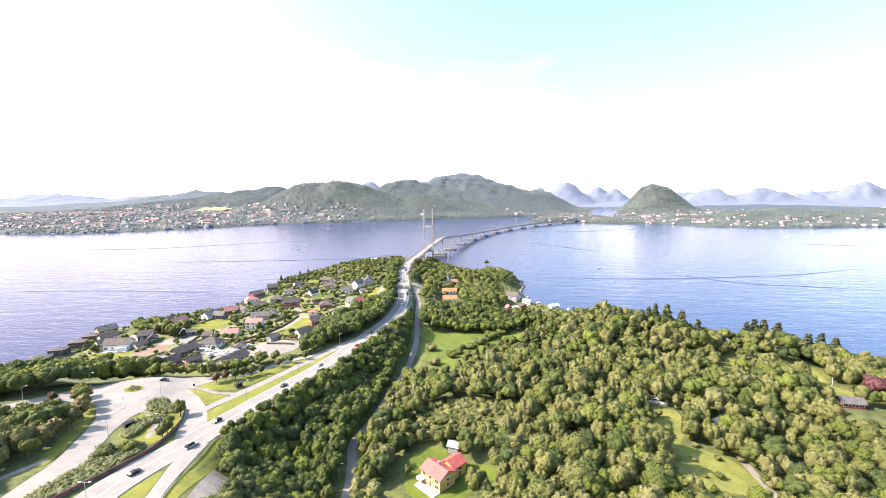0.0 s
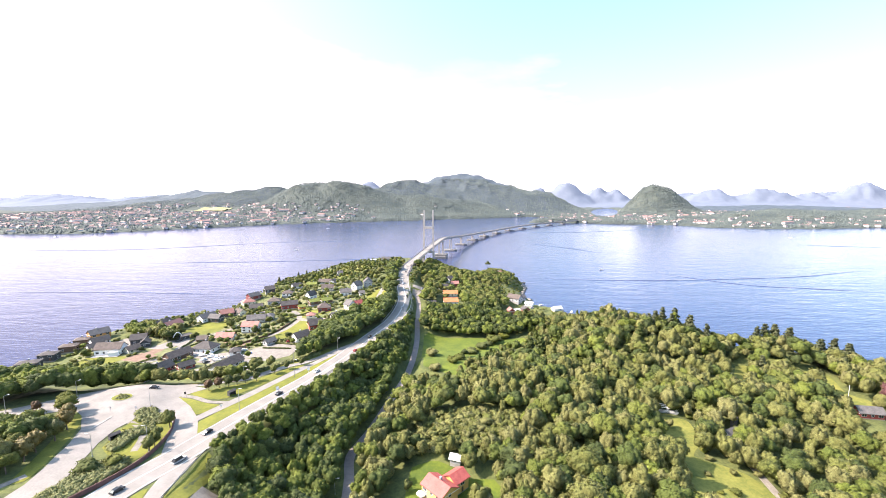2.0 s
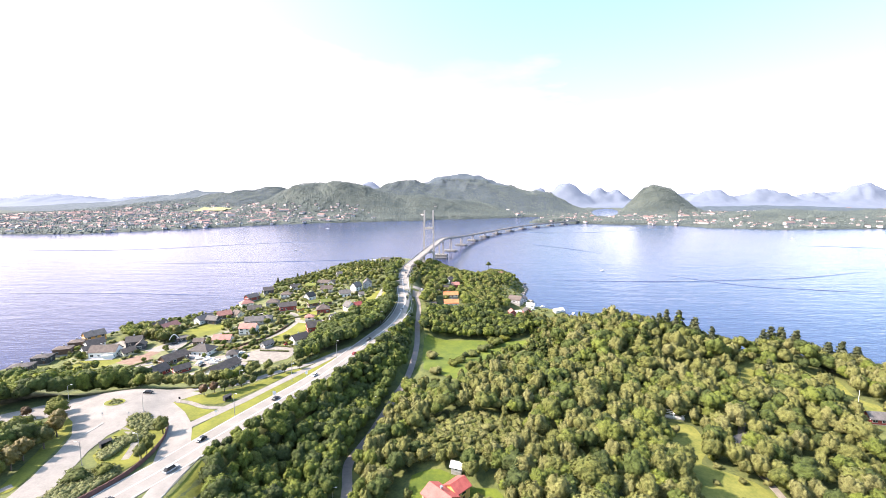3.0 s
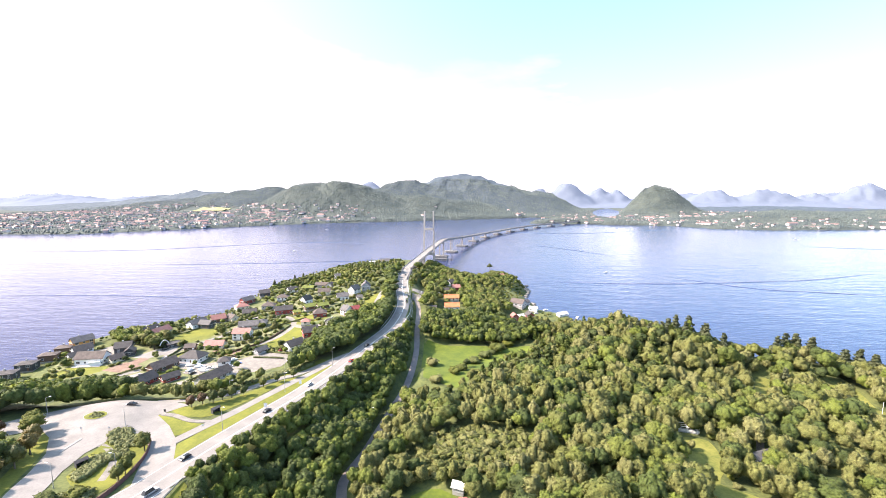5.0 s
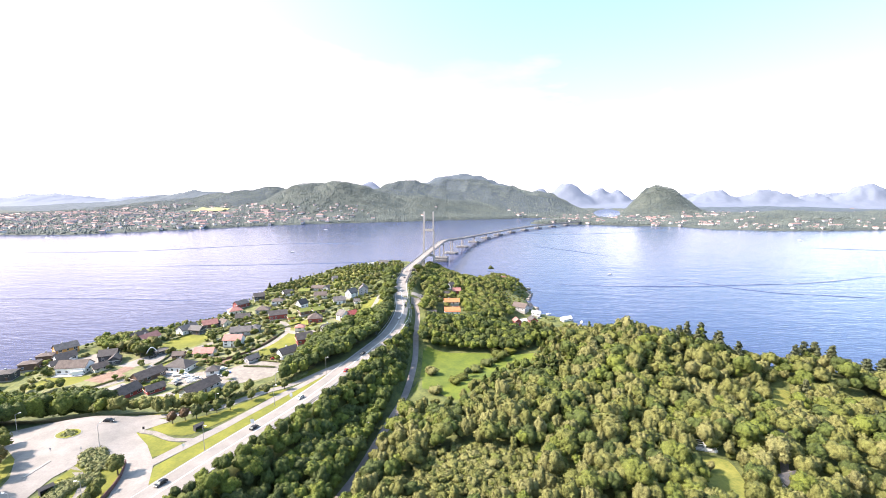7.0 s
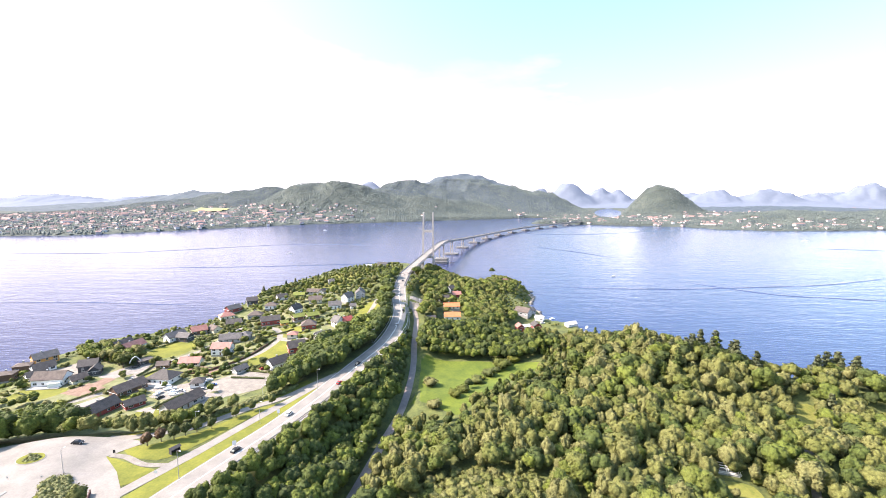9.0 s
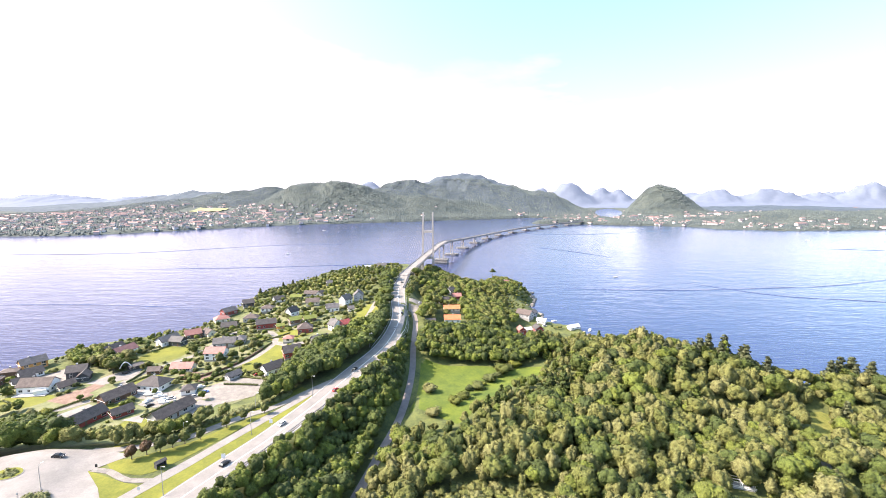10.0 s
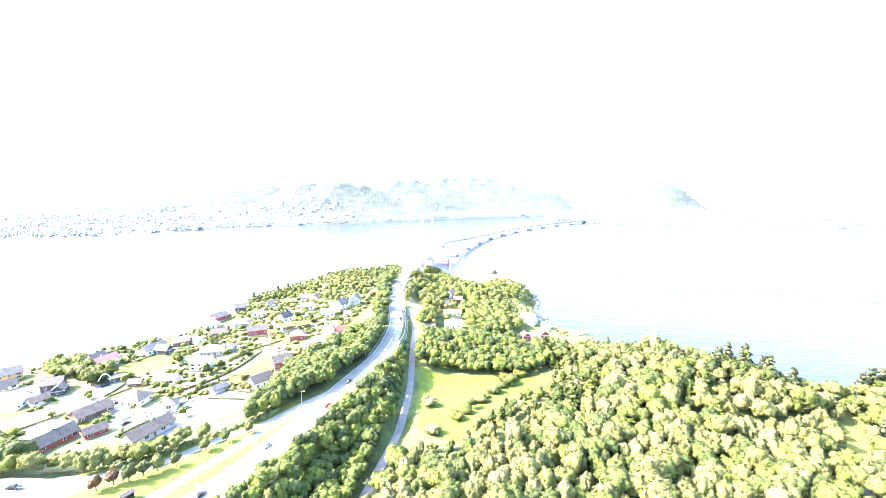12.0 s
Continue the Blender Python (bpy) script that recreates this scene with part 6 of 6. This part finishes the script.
def thicket(name, ring, gap, low, high, leaf, label, seed):
    """A low dense mass of shrubs, uneven on top."""
    r = np.random.RandomState(seed)
    o = np.array(ring, float)
    gx, gy = np.meshgrid(np.arange(o[:, 0].min(), o[:, 0].max(), gap), np.arange(o[:, 1].min(), o[:, 1].max(), gap))
    gx, gy = (gx + r.uniform(-0.3, 0.3, gx.shape) * gap).ravel(), (gy + r.uniform(-0.3, 0.3, gy.shape) * gap).ravel()
    keep = ring_distance(ring, gx, gy) > 0.2
    lobes = [(np.array((x, y, ground(x, y) + 0.4 * h)), 0.7 * h + 0.5 * gap, 0.8) for x, y, h in zip(gx[keep], gy[keep], r.uniform(low, high, keep.sum()))]
    v, f, nn = sprays(r, lobes, 26, 0.5)
    tagged(new(name, raw_mesh(name, v, f, LEAF[leaf], np.full(len(v), 0.5), normals=nn)), label, "shrubs", kind="stuff")


thicket("shrubs", [(-133, 112), (-125, 116), (-121, 128), (-116.5, 144), (-115.5, 153), (-119, 158), (-126, 154), (-128, 145), (-130, 134), (-131.5, 124)], 1.3, 0.8, 1.7, "scrub", "dense low shrubs on the bank behind the barrier", 1)
thicket("shrubs", [(-136, 187), (-142, 195), (-137, 200), (-128, 193), (-124, 188), (-130, 185)], 1.4, 0.8, 1.4, "scrub", "rounded bed of low shrubs on the traffic island", 2)
thicket("shrubs", [(-132, 164), (-135, 175), (-130, 184), (-124, 183), (-128, 172), (-126, 162)], 1.4, 1.0, 1.8, "scrub", "dense shrubs on the traffic island", 3)
thicket("shrubs", [(-188, 174), (-176, 186), (-173, 182), (-183, 172)], 1.5, 0.8, 1.5, "scrub", "bed of low shrubs beside the side road", 4)
tagged(new("pavement", ribbon("pavement", smooth_line([(-190, 104, 0), (-165, 118, 0), (-152, 132, 0), (-144, 145, 0)]), -1.3, 1.3, 0.18, GRAVEL)), "narrow footpath beside the wood", "path", kind="structure")
tagged(new("pavement", ribbon("pavement", smooth_line([(-141, 187, 0), (-134, 184, 0), (-126, 176, 0), (-121, 164, 0)]), -1.2, 1.2, 0.16, GRAVEL)), "pale footpath across the traffic island", "path", kind="structure")
thicket("shrubs", [(-160, 205), (-155, 205), (-154.5, 208.5), (-160, 209)], 1.2, 0.4, 0.7, "scrub", "low planting on the round traffic island", 6)


tagged(new("lawn", ribbon("lawn", UPPER[2:-4], -8.5, -2.6, 0.1, LAWN)), "grass bank beside the access road", "grass", kind="structure")
off = sides(UPPER)
edge = [tuple(UPPER[k, :2] - off[k] * w) for w, ks in ((5.0, range(3, len(UPPER) - 6, 4)), (9.5, range(len(UPPER) - 7, 2, -4))) for k in ks]
thicket("shrubs", edge, 2.0, 0.8, 2.0, "scrub", "uneven shrubs on the bank above the access road", 8)


def hedge(points, height, width, leaf="hedge"):
    way = smooth_line([(*p, 0) for p in points], 0.9)
    r = np.random.RandomState(len(way))
    lobes = [(np.array((p[0], p[1], ground(p[0], p[1]) + 0.5 * height)), 0.5 * max(height, width), 1.0) for p in way]
    v, f, nn = sprays(r, lobes, 14, 0.45, 0.35)
    ob = thing("hedge", pose(0, 0, 0), "clipped green garden hedge beside the lane", "hedge", "garden hedges")
    link("leaves", raw_mesh("leaves", v, f, LEAF[leaf], normals=nn), ob)


for pts, h, w in (([(-189, 377), (-176, 384)], 1.3, 1.2), ([(-152, 403), (-134, 415)], 1.4, 1.2), ([(-62, 394), (-57, 432)], 1.3, 1.2), ([(-110, 354), (-92, 358)], 1.6, 1.4), ([(-208, 275), (-198, 292)], 1.4, 1.3), ([(-130, 305), (-110, 304)], 1.4, 1.3),
                  ([(-193, 312), (-194, 330)], 1.3, 1.2), ([(-188, 389), (-174, 405)], 1.4, 1.3), ([(-170, 326), (-150, 320)], 1.7, 1.8), ([(-139, 378), (-124, 396)], 1.4, 1.2), ([(-197, 420), (-184, 440)], 1.4, 1.3),
                  ([(-153, 268), (-146, 284)], 1.8, 1.4), ([(-152, 268), (-156, 276)], 1.2, 1.0), ([(-196, 262), (-186, 276), (-180, 284)], 1.4, 1.2), ([(-186, 296), (-190, 312), (-184, 330)], 1.2, 1.0), ([(-138, 338), (-134, 352), (-130, 374)], 1.6, 1.2), ([(-108, 334), (-110, 350), (-114, 366)], 1.4, 1.2),
                  ([(-138, 330), (-126, 322), (-112, 330)], 1.5, 1.2), ([(-94, 334), (-92, 350), (-86, 360)], 2.0, 1.6), ([(-150, 392), (-130, 386), (-112, 380)], 1.2, 1.2), ([(-62, 396), (-58, 420), (-59, 448)], 1.3, 1.2), ([(-78, 388), (-66, 388), (-61, 396)], 1.3, 1.1), ([(-176, 344), (-168, 362), (-174, 384)], 1.2, 1.0),
                  ([(-212, 366), (-200, 388), (-190, 390)], 1.2, 1.0), ([(-146, 312), (-140, 322), (-132, 330)], 1.6, 2.0), ([(-128, 316), (-112, 312)], 1.4, 1.2), ([(-196, 432), (-180, 436), (-160, 434)], 1.3, 1.1), ([(-232, 284), (-246, 290)], 1.2, 1.0), ([(-178, 462), (-160, 450)], 1.3, 1.1)):
    hedge(pts, h, w)

# ---- odds and ends ----
pole = thing("flagpole", pose(216, 226, ground(216, 226)), "white flagpole standing in the meadow", "flagpole")
part("mast", Shape().tube((0, 0, -0.3), (0, 0, 11), 0.14, 0.07, 8), TRIM, pole)
part("ball", Shape().tube((0, 0, 11), (0, 0, 11.25), 0.13, 0.08, 8), TRIM, pole)
deck = thing("pergola", pose(117, 221, ground(117, 221) + 0.3, 0, 0, -20), "weathered white timber frame and deck at the wood's edge", "pergola")
part("floor", Shape().box(-4.5, 4.5, -2, 2, -1.0, 0.0), WALLS["grey"], deck)
for u in (-4.2, 0.0, 4.2):
    part("beam", Shape().box(u - 0.14, u + 0.14, -2.2, 2.2, 2.2, 2.45), TRIM, deck)
    for w_ in (-1.9, 0.0, 1.9):
        part("post", Shape().box(u - 0.12, u + 0.12, w_ - 0.12, w_ + 0.12, 0, 2.2), TRIM, deck)
for w_, z_ in ((-1.9, 2.46), (0.0, 2.46), (1.9, 2.46), (-2.06, 1.0), (-2.06, 0.45)):
    part("rail", Shape().box(-4.9, 4.9, w_ - 0.14, w_ + 0.14, z_, z_ + 0.26), TRIM, deck)
parasol = thing("parasol", pose(-9, 160, ground(-9, 160) + 0.2), "open white parasol on the lawn", "parasol")
part("pole", Shape().tube((0, 0, -0.2), (0, 0, 2.5), 0.04, 0.04, 6), STEEL, parasol)
part("canopy", Shape().add([(0, 0, 2.8)] + [(2.0 * math.cos(a), 2.0 * math.sin(a), 2.2) for a in np.linspace(0, 6.2832, 9)[:-1]] + [(0, 0, 2.7)], [(0, 1 + i, 1 + (i + 1) % 8) for i in range(8)] + [(9, 1 + (i + 1) % 8, 1 + i) for i in range(8)]), TRIM, parasol)
arch = thing("arch", pose(-206, 330, ground(-206, 330), 0, 0, 50), "tall white curved arch beside the carport", "arch")
s = Shape()
pts = [(-4 + 0.8 * i, 0, 7.5 * math.sin(0.55 + 0.26 * i) - 1) for i in range(9)]
for a, b in zip(pts, pts[1:]):
    s.tube(a, b, 0.3, 0.3, 6)
part("beam", s, TRIM, arch)
r = np.random.RandomState(9)
ring = np.array(SHORE_WEST[4:] + SHORE_EAST[:-3], float)
v, f, k = [], [], 0
for a, b in zip(ring, ring[1:]):
    for u in np.arange(0, 1, 3.0 / np.hypot(*(b - a))):
        p = a + (b - a) * u + r.uniform(-3, 3, 2)
        q = CORE_V * r.uniform(0.7, 1.3, (12, 1)) * r.uniform(1.0, 3.2) * (1.2, 1.0, 0.6) + (p[0], p[1], r.uniform(-0.4, 1.2))
        v.append(q)
        f.append(CORE_F + k)
        k += 12
tagged(new("shore_rocks", raw_mesh("shore_rocks", np.concatenate(v), np.concatenate(f), ROCK)), "pale rocks and boulders along the shore", "rocks", kind="stuff")

# ---- wakes and current lines on the fjord ----
for way, high, wide in (([(-990, 947), (-688, 967), (-392, 1119), (-125, 1119)], 0.5, 7), ([(-551, 772), (-382, 785), (-241, 806), (-55, 843)], 0.4, 4.5), ([(-569, 538), (-426, 542), (-328, 535), (-260, 529)], 0.3, 3.0),
                        ([(212, 1093), (287, 999), (342, 910)], 0.5, 5), ([(126, 646), (190, 628), (305, 620), (430, 633), (559, 656), (777, 741)], 0.4, 4.0), ([(336, 685), (413, 595), (487, 569), (576, 545)], 0.35, 3.5),
                        ([(875, 1068), (1053, 1010)], 0.5, 6), ([(135, 1548), (403, 1408), (896, 1629)], 0.7, 10)):
    way = smooth_line([(*p, 0) for p in way], 12.0)
    n, u = sides(way), np.linspace(0, 1, len(way))
    fade = np.minimum(1, 5 * np.minimum(u, 1 - u) + 0.02) * (0.75 + 0.25 * waves(way[:, 0], way[:, 1], 60, 8))
    rows = [[(p[0] + 0.6 * s[0] * wide * o, p[1] + 0.6 * s[1] * wide * o, 0.02 + 1.1 * high * z * k) for o, z in ((-2, -0.1), (-1.0, 0.6), (-0.5, 1.0), (0, 0.15), (0.6, 0.7), (1.2, 0.2), (2, -0.1))] for p, s, k in zip(way, n, fade)]
    f = [(i * 7 + j, i * 7 + j + 1, i * 7 + j + 8, i * 7 + j + 7) for i in range(len(rows) - 1) for j in range(6)]
    tagged(new("wake", Shape().add([p for row in rows for p in row], f).mesh("wake", WATER)), "low smooth wave left by a boat on the fjord", "water", kind="structure")
# ---- bushes in the glade ----
for k, (x, y, h) in enumerate(((112, 160, 3.2), (118, 171, 2.6), (104, 151, 2.8), (120, 153, 2.4), (98, 152, 3.4), (107, 170, 2.2), (115, 186, 2.8), (113, 148, 2.0), (106, 160, 1.8))):
    tree(x, y, "bush", h, 4 + 3 * k, ("oak", "birch")[k % 2], 1.2, "low green bush in the rough meadow", "bushes in the glade")
# ---- taller trees between the houses ----
for k, (x, y, kind, h, leaf) in enumerate(((-233, 337, "oak", 9.5, "birch"), (-223, 334, "birch", 11.5, "birch"), (-212, 326, "oak", 11, "oak"), (-228, 344, "oak", 10, "oak"), (-245, 341, "oak", 8, "birch"), (-218, 330, "birch", 11, "oak"), (-205, 330, "oak", 8, "oak"),
                                           (-180, 360, "birch", 8, "oak"), (-151, 326, "oak", 5.5, "oak"), (-142, 321, "oak", 5.5, "dark"), (-158, 324, "oak", 5, "oak"), (-128, 443, "oak", 7, "oak"), (-110, 432, "bush", 4.5, "oak"), (-88, 527, "oak", 10, "oak"), (-79, 504, "oak", 9, "oak"),
                                           (-70, 492, "oak", 9, "dark"), (-98, 597, "oak", 9, "oak"), (-115, 583, "birch", 8, "birch"), (-79, 535, "oak", 10, "birch"), (-106, 457, "bush", 4.5, "oak"), (-151, 452, "oak", 6, "oak"), (-232, 372, "birch", 7, "birch"), (-209, 268, "oak", 7, "birch"), (-206, 272, "bush", 5, "oak"))):
    if all(math.hypot(x - a, y - b) > 0.8 * r for a, b, r in PLOTS):
        tree(x, y, kind, h, 2 + 5 * k, leaf, 1.25, group="garden trees")
